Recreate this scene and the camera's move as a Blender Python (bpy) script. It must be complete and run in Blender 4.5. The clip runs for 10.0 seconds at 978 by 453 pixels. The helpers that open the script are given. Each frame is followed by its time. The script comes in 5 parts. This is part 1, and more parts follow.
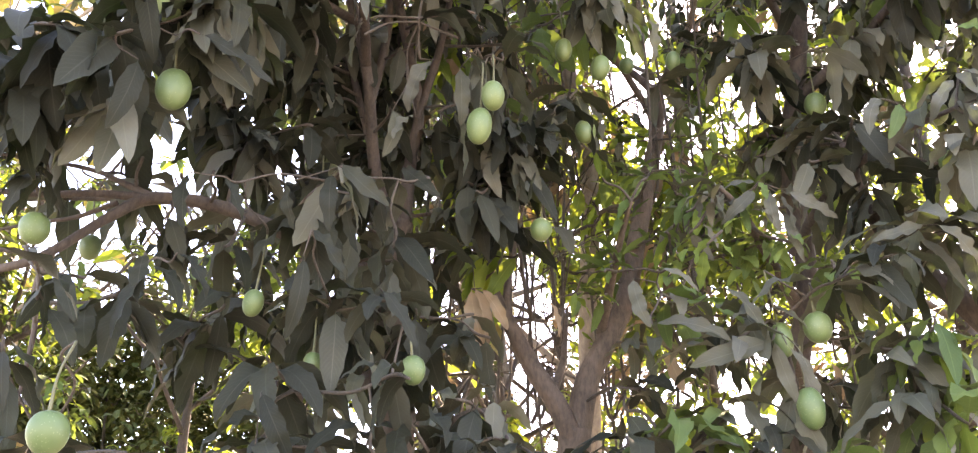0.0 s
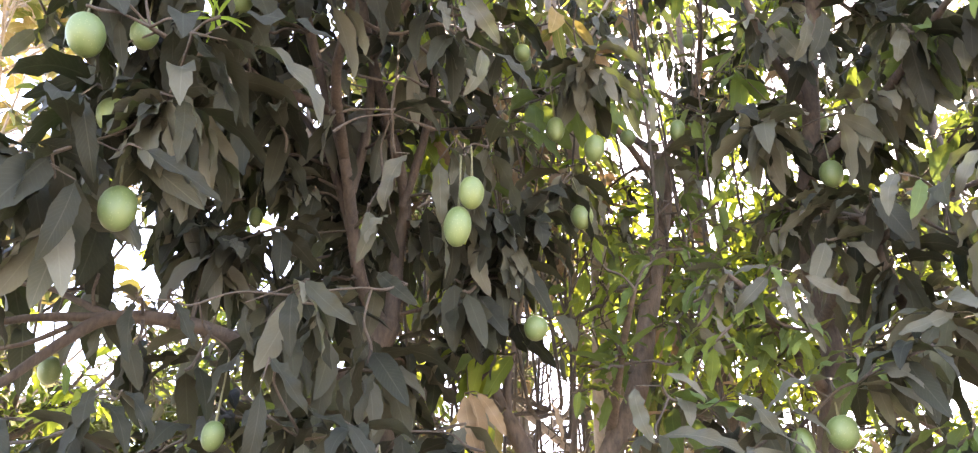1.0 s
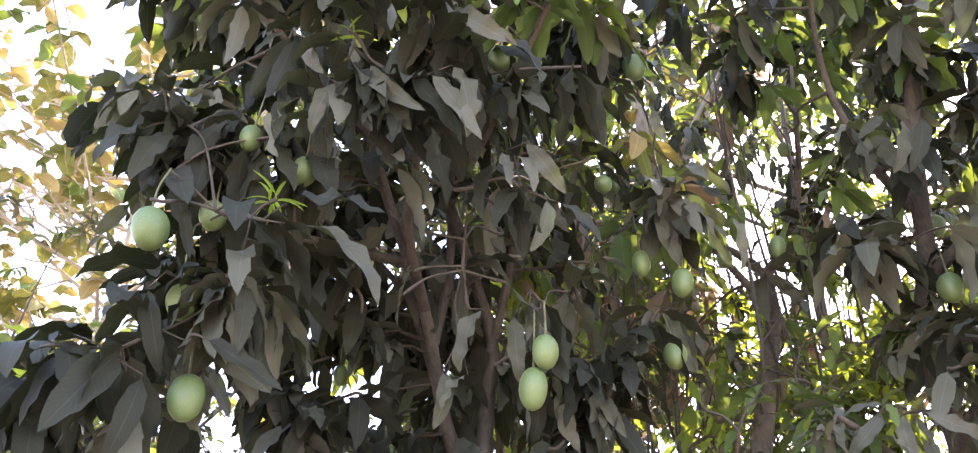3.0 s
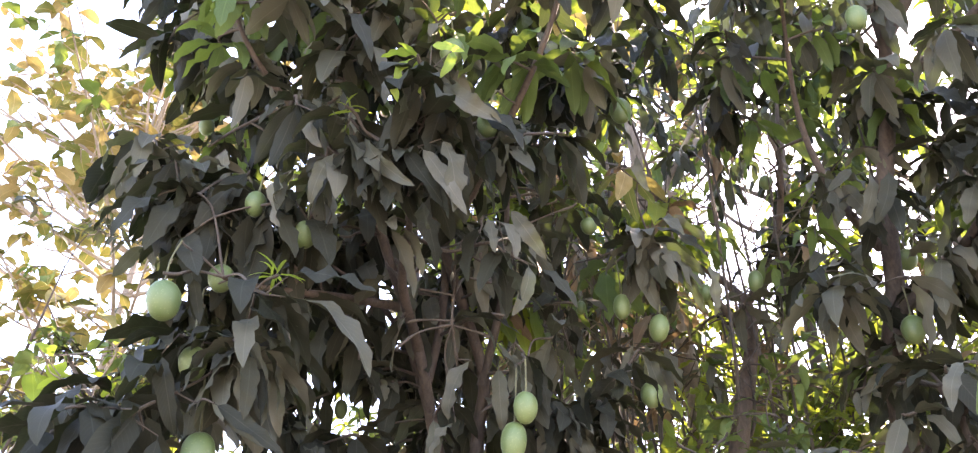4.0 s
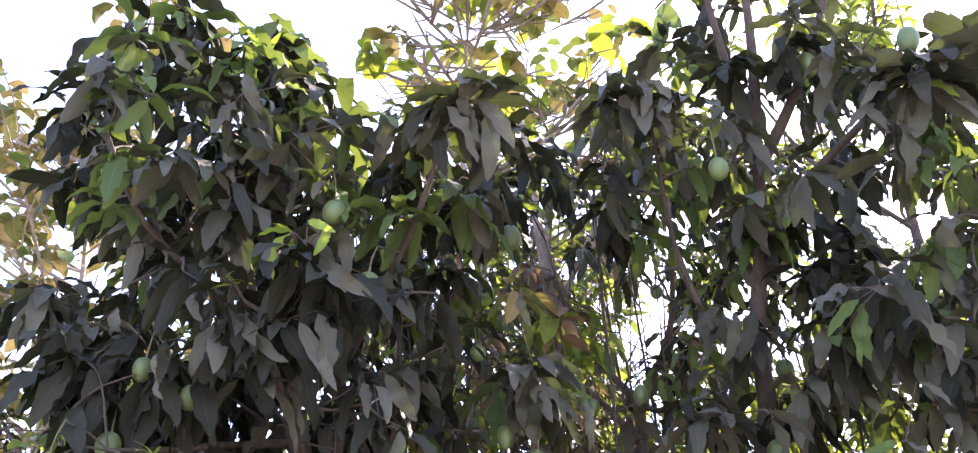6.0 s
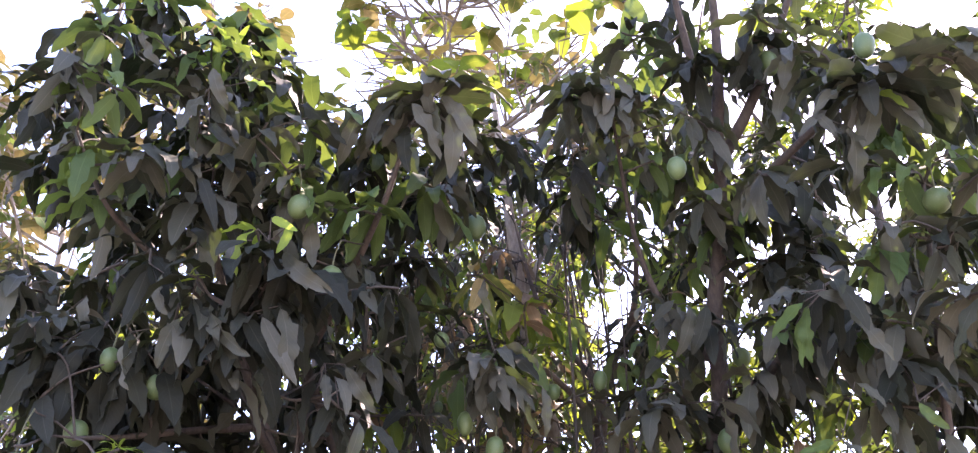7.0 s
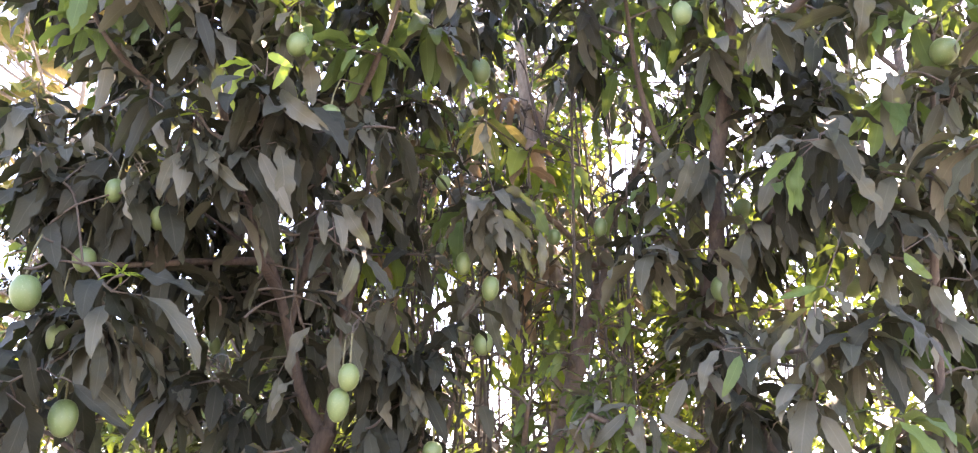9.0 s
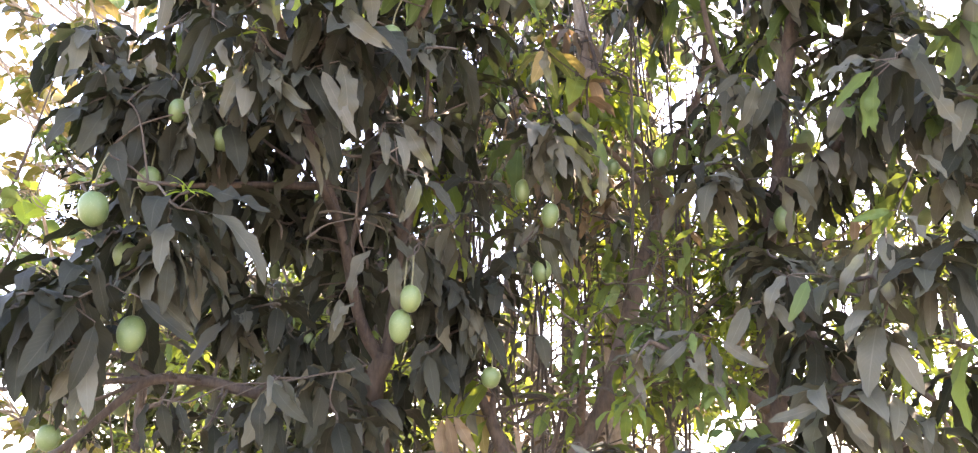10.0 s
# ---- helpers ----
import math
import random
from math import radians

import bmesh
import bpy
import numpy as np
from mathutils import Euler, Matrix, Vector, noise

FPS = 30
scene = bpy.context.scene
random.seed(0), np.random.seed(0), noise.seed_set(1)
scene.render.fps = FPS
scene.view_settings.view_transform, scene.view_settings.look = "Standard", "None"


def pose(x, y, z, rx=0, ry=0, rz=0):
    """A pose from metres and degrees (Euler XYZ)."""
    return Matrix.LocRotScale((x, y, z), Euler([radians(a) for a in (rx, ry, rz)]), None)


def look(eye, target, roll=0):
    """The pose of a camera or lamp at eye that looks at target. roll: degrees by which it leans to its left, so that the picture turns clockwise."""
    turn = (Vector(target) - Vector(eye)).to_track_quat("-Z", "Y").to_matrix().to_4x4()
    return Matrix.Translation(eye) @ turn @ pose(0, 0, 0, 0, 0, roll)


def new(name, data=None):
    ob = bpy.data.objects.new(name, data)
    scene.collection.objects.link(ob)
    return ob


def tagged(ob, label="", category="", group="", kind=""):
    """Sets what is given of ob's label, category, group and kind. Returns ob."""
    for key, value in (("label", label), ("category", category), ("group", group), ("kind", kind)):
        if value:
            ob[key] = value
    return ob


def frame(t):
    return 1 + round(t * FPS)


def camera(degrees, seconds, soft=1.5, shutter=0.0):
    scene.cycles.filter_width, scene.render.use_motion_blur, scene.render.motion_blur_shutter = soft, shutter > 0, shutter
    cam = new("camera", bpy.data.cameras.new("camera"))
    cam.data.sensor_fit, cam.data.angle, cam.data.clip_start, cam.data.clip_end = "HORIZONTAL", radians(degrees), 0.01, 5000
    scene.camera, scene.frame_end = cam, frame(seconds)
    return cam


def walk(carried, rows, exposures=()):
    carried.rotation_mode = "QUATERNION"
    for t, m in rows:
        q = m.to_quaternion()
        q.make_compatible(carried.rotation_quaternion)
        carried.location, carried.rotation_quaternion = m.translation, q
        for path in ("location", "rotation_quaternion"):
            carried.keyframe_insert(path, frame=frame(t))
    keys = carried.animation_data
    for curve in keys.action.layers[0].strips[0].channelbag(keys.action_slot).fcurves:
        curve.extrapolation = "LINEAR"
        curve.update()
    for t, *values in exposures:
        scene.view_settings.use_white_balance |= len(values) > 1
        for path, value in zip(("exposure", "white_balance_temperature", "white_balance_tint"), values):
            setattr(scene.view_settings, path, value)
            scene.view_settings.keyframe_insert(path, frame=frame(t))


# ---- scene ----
cam = camera(54.0, 10.0, soft=1.25)
PATH = [
    (0, (-0.171, 0.366, 1.429), (-0.048, 2.169, 2.285), -1.3),
    (0.5, (-0.144, 0.311, 1.45), (-0.023, 2.113, 2.31), -2.5),
    (1, (-0.041, 0.475, 1.638), (0.014, 2.239, 2.579), -2.7),
    (1.5, (0.031, 0.528, 1.756), (0.05, 2.257, 2.76), -2.7),
    (2, (0.059, 0.516, 1.807), (-0.07, 2.24, 2.813), -0.5),
    (2.5, (0.08, 0.494, 1.828), (-0.103, 2.189, 2.874), -0.1),
    (2.7, (0.094, 0.487, 1.809), (-0.101, 2.144, 2.913), -0.9),
    (3.8, (0.105, 0.292, 1.866), (-0.094, 1.959, 2.953), -3.3),
    (4, (0.205, 0.203, 1.924), (-0.032, 1.899, 2.958), -1.4),
    (4.5, (0.413, 0.085, 2.064), (0.133, 1.817, 3.026), -0.5),
    (5, (0.521, 0.028, 2.149), (0.238, 1.761, 3.106), -1.0),
    (5.5, (0.53, -0.037, 2.176), (0.284, 1.664, 3.199), -2.0),
    (5.7, (0.508, -0.071, 2.198), (0.294, 1.632, 3.224), -2.6),
    (6.8, (0.527, -0.211, 2.265), (0.4, 1.543, 3.218), -3.2),
    (7, (0.602, -0.228, 2.285), (0.448, 1.533, 3.221), -2.5),
    (7.5, (0.685, -0.25, 2.299), (0.522, 1.558, 3.139), -1.8),
    (8, (0.736, -0.245, 2.292), (0.551, 1.583, 3.08), -1.1),
    (8.5, (0.732, -0.239, 2.266), (0.551, 1.614, 2.996), -1.0),
    (9, (0.7, -0.224, 2.237), (0.463, 1.648, 2.9), -0.2),
    (9.5, (0.663, -0.217, 2.214), (0.364, 1.662, 2.83), 0.5),
    (10, (0.631, -0.182, 2.162), (0.308, 1.708, 2.733), 1.0),
]
walk(cam, [(t, look(eye, target, roll)) for t, eye, target, roll in PATH], [(0, 3.74, 8200, 28), (1, 3.92, 8050, 27), (1.5, 3.92, 7950, 27), (2.5, 3.68, 7450, 28), (4.5, 3.45, 7460, 29), (5.5, 2.92, 6800, 33), (7, 2.86, 6650, 37), (7.5, 2.98, 6800, 39), (8, 3.38, 7100, 39), (8.5, 3.56, 7250, 38), (9, 3.7, 7450, 33), (10, 3.72, 7750, 31)])

# ---- sky, sun, exposure ----
SUN_EL, SUN_AZ = radians(42), radians(26)  # azimuth from +y towards +x
world = bpy.data.worlds.new("sky")
scene.world = world
world.use_nodes = True
wn = world.node_tree.nodes
sky = wn.new("ShaderNodeTexSky")
sky.sky_type = "NISHITA"
sky.sun_disc = False
sky.sun_elevation, sky.sun_rotation = SUN_EL, SUN_AZ
sky.dust_density, sky.air_density, sky.ozone_density = 0.4, 1.0, 1.0
wn["Background"].inputs["Strength"].default_value = 0.14
world.node_tree.links.new(sky.outputs["Color"], wn["Background"].inputs["Color"])
sun = new("sun", bpy.data.lights.new("sun", "SUN"))
sun.data.energy, sun.data.angle, sun.data.color = 4.5, radians(0.6), (1.0, 0.9, 0.74)
to_sun = Vector((math.sin(SUN_AZ) * math.cos(SUN_EL), math.cos(SUN_AZ) * math.cos(SUN_EL), math.sin(SUN_EL)))
sun.matrix_world = look(to_sun * 30, (0, 0, 0))

# ---- materials ----


def nodes_of(name):
    m = bpy.data.materials.new(name)
    m.use_nodes = True
    nt = m.node_tree
    nt.nodes.clear()
    out = nt.nodes.new("ShaderNodeOutputMaterial")
    return m, nt, out


def node(nt, kind, **values):
    n = nt.nodes.new(kind)
    for key, value in values.items():
        if key == "op":
            n.operation = value
        else:
            n.inputs[key.replace("_", " ")].default_value = value
    return n


def calc(nt, op, a, b=None, clamp=False):
    n = nt.nodes.new("ShaderNodeMath")
    n.operation, n.use_clamp = op, clamp
    for slot, v in ((0, a), (1, b)):
        if v is None:
            continue
        if isinstance(v, (int, float)):
            n.inputs[slot].default_value = v
        else:
            nt.links.new(v, n.inputs[slot])
    return n.outputs[0]


def ramp(nt, fac, stops):
    n = nt.nodes.new("ShaderNodeValToRGB")
    els = n.color_ramp.elements
    while len(els) < len(stops):
        els.new(0.5)
    for e, (p, c) in zip(els, stops):
        e.position, e.color = p, (*c, 1)
    nt.links.new(fac, n.inputs["Fac"])
    return n.outputs["Color"]


def blend(nt, fac, a, b):
    n = nt.nodes.new("ShaderNodeMix")
    n.data_type = "RGBA"
    for slot, v in ((0, fac), (6, a), (7, b)):
        if isinstance(v, (int, float)):
            n.inputs[slot].default_value = v
        elif isinstance(v, tuple):
            n.inputs[slot].default_value = (*v, 1)
        else:
            nt.links.new(v, n.inputs[slot])
    return n.outputs[2]


def noise_of(nt, vec, scale, detail=3.0, rough=0.6):
    n = node(nt, "ShaderNodeTexNoise", Scale=scale, Detail=detail, Roughness=rough)
    nt.links.new(vec, n.inputs["Vector"])
    return n.outputs["Fac"]


def piece_random(nt):
    """One number for each leaf, whether it is an object or an island of a joined mesh."""
    a = nt.nodes.new("ShaderNodeObjectInfo").outputs["Random"]
    b = nt.nodes.new("ShaderNodeNewGeometry").outputs["Random Per Island"]
    return calc(nt, "FRACT", calc(nt, "ADD", a, b))


def leaf_material(name, stops, glow, through_it, dust, dust_colour=(0.15, 0.144, 0.122), rough=0.56, gloss=0.2):
    """A leaf: a blade colour by leaf, a pale midrib and side veins, dust, gloss, and light that shines through."""
    m, nt, out = nodes_of(name)
    uv = nt.nodes.new("ShaderNodeUVMap").outputs["UV"]
    sep = nt.nodes.new("ShaderNodeSeparateXYZ")
    nt.links.new(uv, sep.inputs[0])
    side = calc(nt, "ABSOLUTE", calc(nt, "SUBTRACT", sep.outputs["X"], 0.5))
    along = sep.outputs["Y"]
    rnd = piece_random(nt)
    base = ramp(nt, rnd, stops)
    place = nt.nodes.new("ShaderNodeNewGeometry").outputs["Position"]
    blotch = noise_of(nt, place, 26.0, 4.0)
    base = blend(nt, calc(nt, "MULTIPLY", blotch, 0.5), base, tuple(c * 0.55 for c in stops[0][1]))
    rib = calc(nt, "LESS_THAN", side, 0.024)
    vein_wave = calc(nt, "SINE", calc(nt, "MULTIPLY", calc(nt, "SUBTRACT", along, calc(nt, "MULTIPLY", side, 0.35)), 105.0))
    vein = calc(nt, "GREATER_THAN", vein_wave, 0.86)
    line = calc(nt, "MAXIMUM", calc(nt, "MULTIPLY", rib, 0.3), calc(nt, "MULTIPLY", vein, 0.1))
    base = blend(nt, line, base, tuple(1.5 * c + 0.012 for c in stops[-1][1]))
    fine = noise_of(nt, place, 190.0, 2.0)
    film = calc(nt, "MULTIPLY", calc(nt, "ADD", calc(nt, "MULTIPLY", blotch, 0.9), calc(nt, "MULTIPLY", fine, 0.35)), dust, True)
    spread = calc(nt, "ADD", 0.12, calc(nt, "MULTIPLY", calc(nt, "POWER", calc(nt, "FRACT", calc(nt, "MULTIPLY", rnd, 7.3)), 1.3), 0.78))
    base = blend(nt, calc(nt, "MULTIPLY", film, spread, True), base, dust_colour)
    height = calc(nt, "ADD", calc(nt, "MULTIPLY", line, 0.8), calc(nt, "MULTIPLY", fine, 0.25))
    bump = node(nt, "ShaderNodeBump", Strength=0.28, Distance=0.002)
    nt.links.new(height, bump.inputs["Height"])
    skin = node(nt, "ShaderNodeBsdfPrincipled")
    skin.inputs["Specular IOR Level"].default_value = gloss
    nt.links.new(base, skin.inputs["Base Color"])
    nt.links.new(calc(nt, "ADD", rough - 0.08, calc(nt, "MULTIPLY", blotch, 0.3)), skin.inputs["Roughness"])
    nt.links.new(bump.outputs[0], skin.inputs["Normal"])
    trans = node(nt, "ShaderNodeBsdfTranslucent")
    nt.links.new(blend(nt, 0.22, ramp(nt, rnd, [(p, tuple(min(1, g * (0.7 + 0.6 * p)) for g in glow)) for p in (0.0, 1.0)]), base), trans.inputs["Color"])
    mix = node(nt, "ShaderNodeMixShader")
    mix.inputs[0].default_value = through_it
    nt.links.new(skin.outputs[0], mix.inputs[1])
    nt.links.new(trans.outputs[0], mix.inputs[2])
    nt.links.new(mix.outputs[0], out.inputs["Surface"])
    return m


def bark_material(name, dark, light, scale=1.0):
    m, nt, out = nodes_of(name)
    place = nt.nodes.new("ShaderNodeNewGeometry").outputs["Position"]
    stretch = node(nt, "ShaderNodeMapping")
    stretch.inputs["Scale"].default_value = (1, 1, 0.28)
    nt.links.new(place, stretch.inputs["Vector"])
    crack = noise_of(nt, stretch.outputs[0], 95.0 * scale, 5.0, 0.7)
    patch = noise_of(nt, place, 11.0 * scale, 3.0)
    col = ramp(nt, calc(nt, "ADD", calc(nt, "MULTIPLY", crack, 0.6), calc(nt, "MULTIPLY", patch, 0.5)), [(0.34, dark), (0.72, light)])
    skin = node(nt, "ShaderNodeBsdfPrincipled", Roughness=0.85)
    bump = node(nt, "ShaderNodeBump", Strength=0.6, Distance=0.006)
    nt.links.new(crack, bump.inputs["Height"])
    nt.links.new(bump.outputs[0], skin.inputs["Normal"])
    nt.links.new(col, skin.inputs["Base Color"])
    nt.links.new(skin.outputs[0], out.inputs["Surface"])
    return m


OLD_LEAF = leaf_material("mango leaf", [(0.0, (0.035, 0.039, 0.028)), (0.5, (0.055, 0.058, 0.042)), (1.0, (0.088, 0.088, 0.064))], (0.1, 0.16, 0.025), 0.1, 0.7)
# blackish copy of the mango leaf: shade is put into its colour
SHADED_LEAF = leaf_material("clean mango leaf darkened for shade", [(0.0, (0.015, 0.017, 0.0125)), (0.6, (0.023, 0.025, 0.018)), (1.0, (0.037, 0.039, 0.028))], (0.06, 0.1, 0.02), 0.06, 0.12, rough=0.55, gloss=0.12)
MID_LEAF = leaf_material("younger mango leaf", [(0.0, (0.05, 0.09, 0.03)), (0.5, (0.07, 0.125, 0.035)), (1.0, (0.1, 0.15, 0.045))], (0.17, 0.235, 0.03), 0.28, 0.25)
NEW_LEAF = leaf_material("flush mango leaf", [(0.0, (0.17, 0.26, 0.05)), (1.0, (0.26, 0.34, 0.06))], (0.3, 0.42, 0.04), 0.38, 0.06)
# brighter, yellower leaf for the rows behind: sunlight is put into its colour
BACK_LEAF = leaf_material("leaf with sunlight in its colour", [(0.0, (0.06, 0.11, 0.03)), (0.6, (0.1, 0.17, 0.035)), (1.0, (0.17, 0.22, 0.04))], (0.36, 0.43, 0.035), 0.37, 0.1)
DRY_LEAF = leaf_material("yellowing broad leaf", [(0.0, (0.08, 0.13, 0.03)), (0.45, (0.17, 0.19, 0.05)), (0.72, (0.28, 0.22, 0.09)), (1.0, (0.37, 0.27, 0.15))], (0.2, 0.17, 0.045), 0.16, 0.1)
DEAD_LEAF = leaf_material("dead leaf", [(0.0, (0.16, 0.11, 0.07)), (1.0, (0.27, 0.2, 0.13))], (0.2, 0.13, 0.06), 0.15, 0.3)
SHRUB_LEAF = leaf_material("shrub leaf", [(0.0, (0.05, 0.08, 0.025)), (0.5, (0.09, 0.12, 0.035)), (1.0, (0.13, 0.13, 0.04))], (0.1, 0.14, 0.025), 0.14, 0.2)
MANGO_BARK = bark_material("mango bark", (0.02, 0.0155, 0.013), (0.088, 0.066, 0.053))
TWIG_BARK = bark_material("twig bark", (0.026, 0.021, 0.018), (0.085, 0.068, 0.054), 2.0)
FORK_BARK = bark_material("brown mango bark", (0.03, 0.022, 0.017), (0.125, 0.09, 0.068))
GREY_BARK = bark_material("grey-brown bark", (0.06, 0.05, 0.042), (0.19, 0.155, 0.125))
PALE_BARK = bark_material("pale bark", (0.13, 0.105, 0.085), (0.33, 0.275, 0.225))


def fruit_material():
    m, nt, out = nodes_of("green mango skin")
    local = nt.nodes.new("ShaderNodeTexCoord").outputs["Object"]
    rnd = nt.nodes.new("ShaderNodeObjectInfo").outputs["Random"]
    big = noise_of(nt, local, 14.0, 3.0)
    col = ramp(nt, calc(nt, "ADD", calc(nt, "MULTIPLY", rnd, 0.35), calc(nt, "MULTIPLY", big, 0.65)), [(0.2, (0.055, 0.096, 0.03)), (0.55, (0.08, 0.124, 0.039)), (0.9, (0.118, 0.154, 0.05))])
    speck = nt.nodes.new("ShaderNodeTexVoronoi")
    speck.inputs["Scale"].default_value = 170.0
    nt.links.new(local, speck.inputs["Vector"])
    dot = calc(nt, "LESS_THAN", speck.outputs["Distance"], 0.2)
    col = blend(nt, calc(nt, "MULTIPLY", dot, 0.3), col, (0.25, 0.29, 0.15))
    bloom = noise_of(nt, local, 38.0, 4.0, 0.7)
    col = blend(nt, calc(nt, "MULTIPLY", bloom, 0.3), col, (0.135, 0.17, 0.095))
    skin = node(nt, "ShaderNodeBsdfPrincipled")
    nt.links.new(calc(nt, "ADD", 0.38, calc(nt, "MULTIPLY", bloom, 0.25)), skin.inputs["Roughness"])
    skin.inputs["Subsurface Weight"].default_value = 0.0
    bump = node(nt, "ShaderNodeBump", Strength=0.12, Distance=0.002)
    nt.links.new(bloom, bump.inputs["Height"])
    nt.links.new(bump.outputs[0], skin.inputs["Normal"])
    nt.links.new(col, skin.inputs["Base Color"])
    nt.links.new(skin.outputs[0], out.inputs["Surface"])
    return m


FRUIT_SKIN = fruit_material()


def stalk_material():
    m, nt, out = nodes_of("green stalk")
    place = nt.nodes.new("ShaderNodeNewGeometry").outputs["Position"]
    col = ramp(nt, noise_of(nt, place, 60.0), [(0.3, (0.06, 0.062, 0.028)), (0.7, (0.125, 0.12, 0.055))])
    skin = node(nt, "ShaderNodeBsdfPrincipled", Roughness=0.6)
    nt.links.new(col, skin.inputs["Base Color"])
    nt.links.new(skin.outputs[0], out.inputs["Surface"])
    return m


STALK = stalk_material()


def earth_material():
    m, nt, out = nodes_of("dry earth")
    place = nt.nodes.new("ShaderNodeNewGeometry").outputs["Position"]
    col = ramp(nt, calc(nt, "ADD", calc(nt, "MULTIPLY", noise_of(nt, place, 0.7, 4.0), 0.6), calc(nt, "MULTIPLY", noise_of(nt, place, 22.0, 4.0), 0.4)), [(0.35, (0.11, 0.1, 0.065)), (0.5, (0.21, 0.18, 0.135)), (0.68, (0.3, 0.26, 0.2))])
    skin = node(nt, "ShaderNodeBsdfPrincipled", Roughness=0.95)
    bump = node(nt, "ShaderNodeBump", Strength=0.5, Distance=0.03)
    nt.links.new(noise_of(nt, place, 30.0, 5.0), bump.inputs["Height"])
    nt.links.new(bump.outputs[0], skin.inputs["Normal"])
    nt.links.new(col, skin.inputs["Base Color"])
    nt.links.new(skin.outputs[0], out.inputs["Surface"])
    return m


# ---- tips of the twigs: x, y, z and the leaf's length ----
GAPS_A = [(0.94, 4.60, 0.11), (1.45, 5.13, 0.13), (1.74, 4.52, 0.09), (1.81, 3.86, 0.10), (1.62, 3.14, 0.16), (2.59, 5.22, 0.29), (2.93, 5.01, 0.25), (-2.14, 3.95, 0.16), (-1.63, 3.74, 0.20), (-2.07, 3.49, 0.21), (-1.65, 3.14, 0.15), (-0.83, 3.14, 0.09), (0.31, 2.92, 0.13), (0.08, 3.12, 0.09), (0.59, 5.50, 0.17), (1.14, 5.54, 0.16), (0.71, 4.32, 0.13), (1.32, 4.25, 0.10), (1.70, 3.70, 0.08), (2.09, 5.43, 0.12), (0.07, 3.61, 0.11), (-0.73, 6.74, 0.27)]
GAPS_B = [(-0.12, 6.58, 0.33), (0.17, 6.26, 0.21), (0.46, 6.06, 0.21), (0.69, 6.55, 0.26), (0.22, 5.19, 0.10), (1.97, 6.02, 0.25), (2.05, 6.42, 0.22), (1.20, 3.95, 0.09), (1.72, 4.26, 0.12), (1.76, 4.96, 0.10), (-2.40, 5.53, 0.24), (1.05, 4.22, 0.08), (-0.30, 4.66, 0.09), (-0.14, 3.44, 0.18), (-0.35, 3.61, 0.11), (1.36, 4.08, 0.09), (2.33, 4.37, 0.23), (1.56, 2.71, 0.11), (1.02, 2.52, 0.12), (0.11, 3.01, 0.12), (-3.16, 4.73, 0.27), (-2.35, 2.70, 0.20), (2.12, 3.16, 0.09)]
GAPS_C = [(-1.84, 4.05, 0.13), (-1.86, 3.41, 0.09), (-2.13, 2.84, 0.12), (0.92, 4.41, 0.11), (1.8, 4.74, 0.08), (1.64, 3.18, 0.1), (0.87, 4.96, 0.22), (0.42, 5.32, 0.14), (1.27, 5.6, 0.11), (1.4, 4.67, 0.11), (2.17, 5.43, 0.12), (0.74, 4.32, 0.14), (1.7, 3.69, 0.1), (0.69, 5.14, 0.1), (0.65, 6.44, 0.22), (0.24, 6.54, 0.19), (1.96, 6.14, 0.19), (2.17, 6.01, 0.16), (0.98, 5.4, 0.15), (0.5, 5.11, 0.12), (1.97, 4.94, 0.13), (2.46, 5.29, 0.13), (-2.35, 5.44, 0.2), (0.52, 6.6, 0.3), (1.74, 5.84, 0.12), (2.03, 5.8, 0.15), (3.05, 6.22, 0.27), (-0.63, 6.64, 0.31), (-0.1, 6.41, 0.2), (-2.33, 5.44, 0.18), (-0.21, 3.64, 0.18), (0.54, 4.89, 0.1)]
LEFT_TIPS = [
    (-0.54, 1.98, 2.89, 0.23), (-0.77, 1.95, 2.95, 0.11), (-0.79, 2.10, 2.87, 0.23), (-0.66, 2.11, 2.85, 0.22), (-0.85, 2.06, 2.66, 0.25),
    (-1.00, 2.05, 2.69, 0.24), (-0.65, 2.27, 2.80, 0.22), (-0.84, 2.03, 3.34, 0.20), (-0.90, 2.02, 3.20, 0.20), (-0.87, 2.25, 3.52, 0.14),
    (-0.59, 2.13, 3.23, 0.22), (-0.80, 2.07, 3.11, 0.21), (-1.11, 2.27, 2.82, 0.23), (-0.97, 2.24, 2.78, 0.24), (-0.80, 2.19, 2.84, 0.22),
    (-0.63, 2.19, 2.82, 0.22), (-0.80, 2.19, 3.32, 0.20), (-0.87, 2.13, 3.22, 0.18), (-1.15, 2.32, 3.52, 0.15), (-1.09, 2.15, 2.67, 0.24), (-0.97, 2.15, 2.64, 0.22), (-1.01, 2.16, 2.56, 0.20),
]
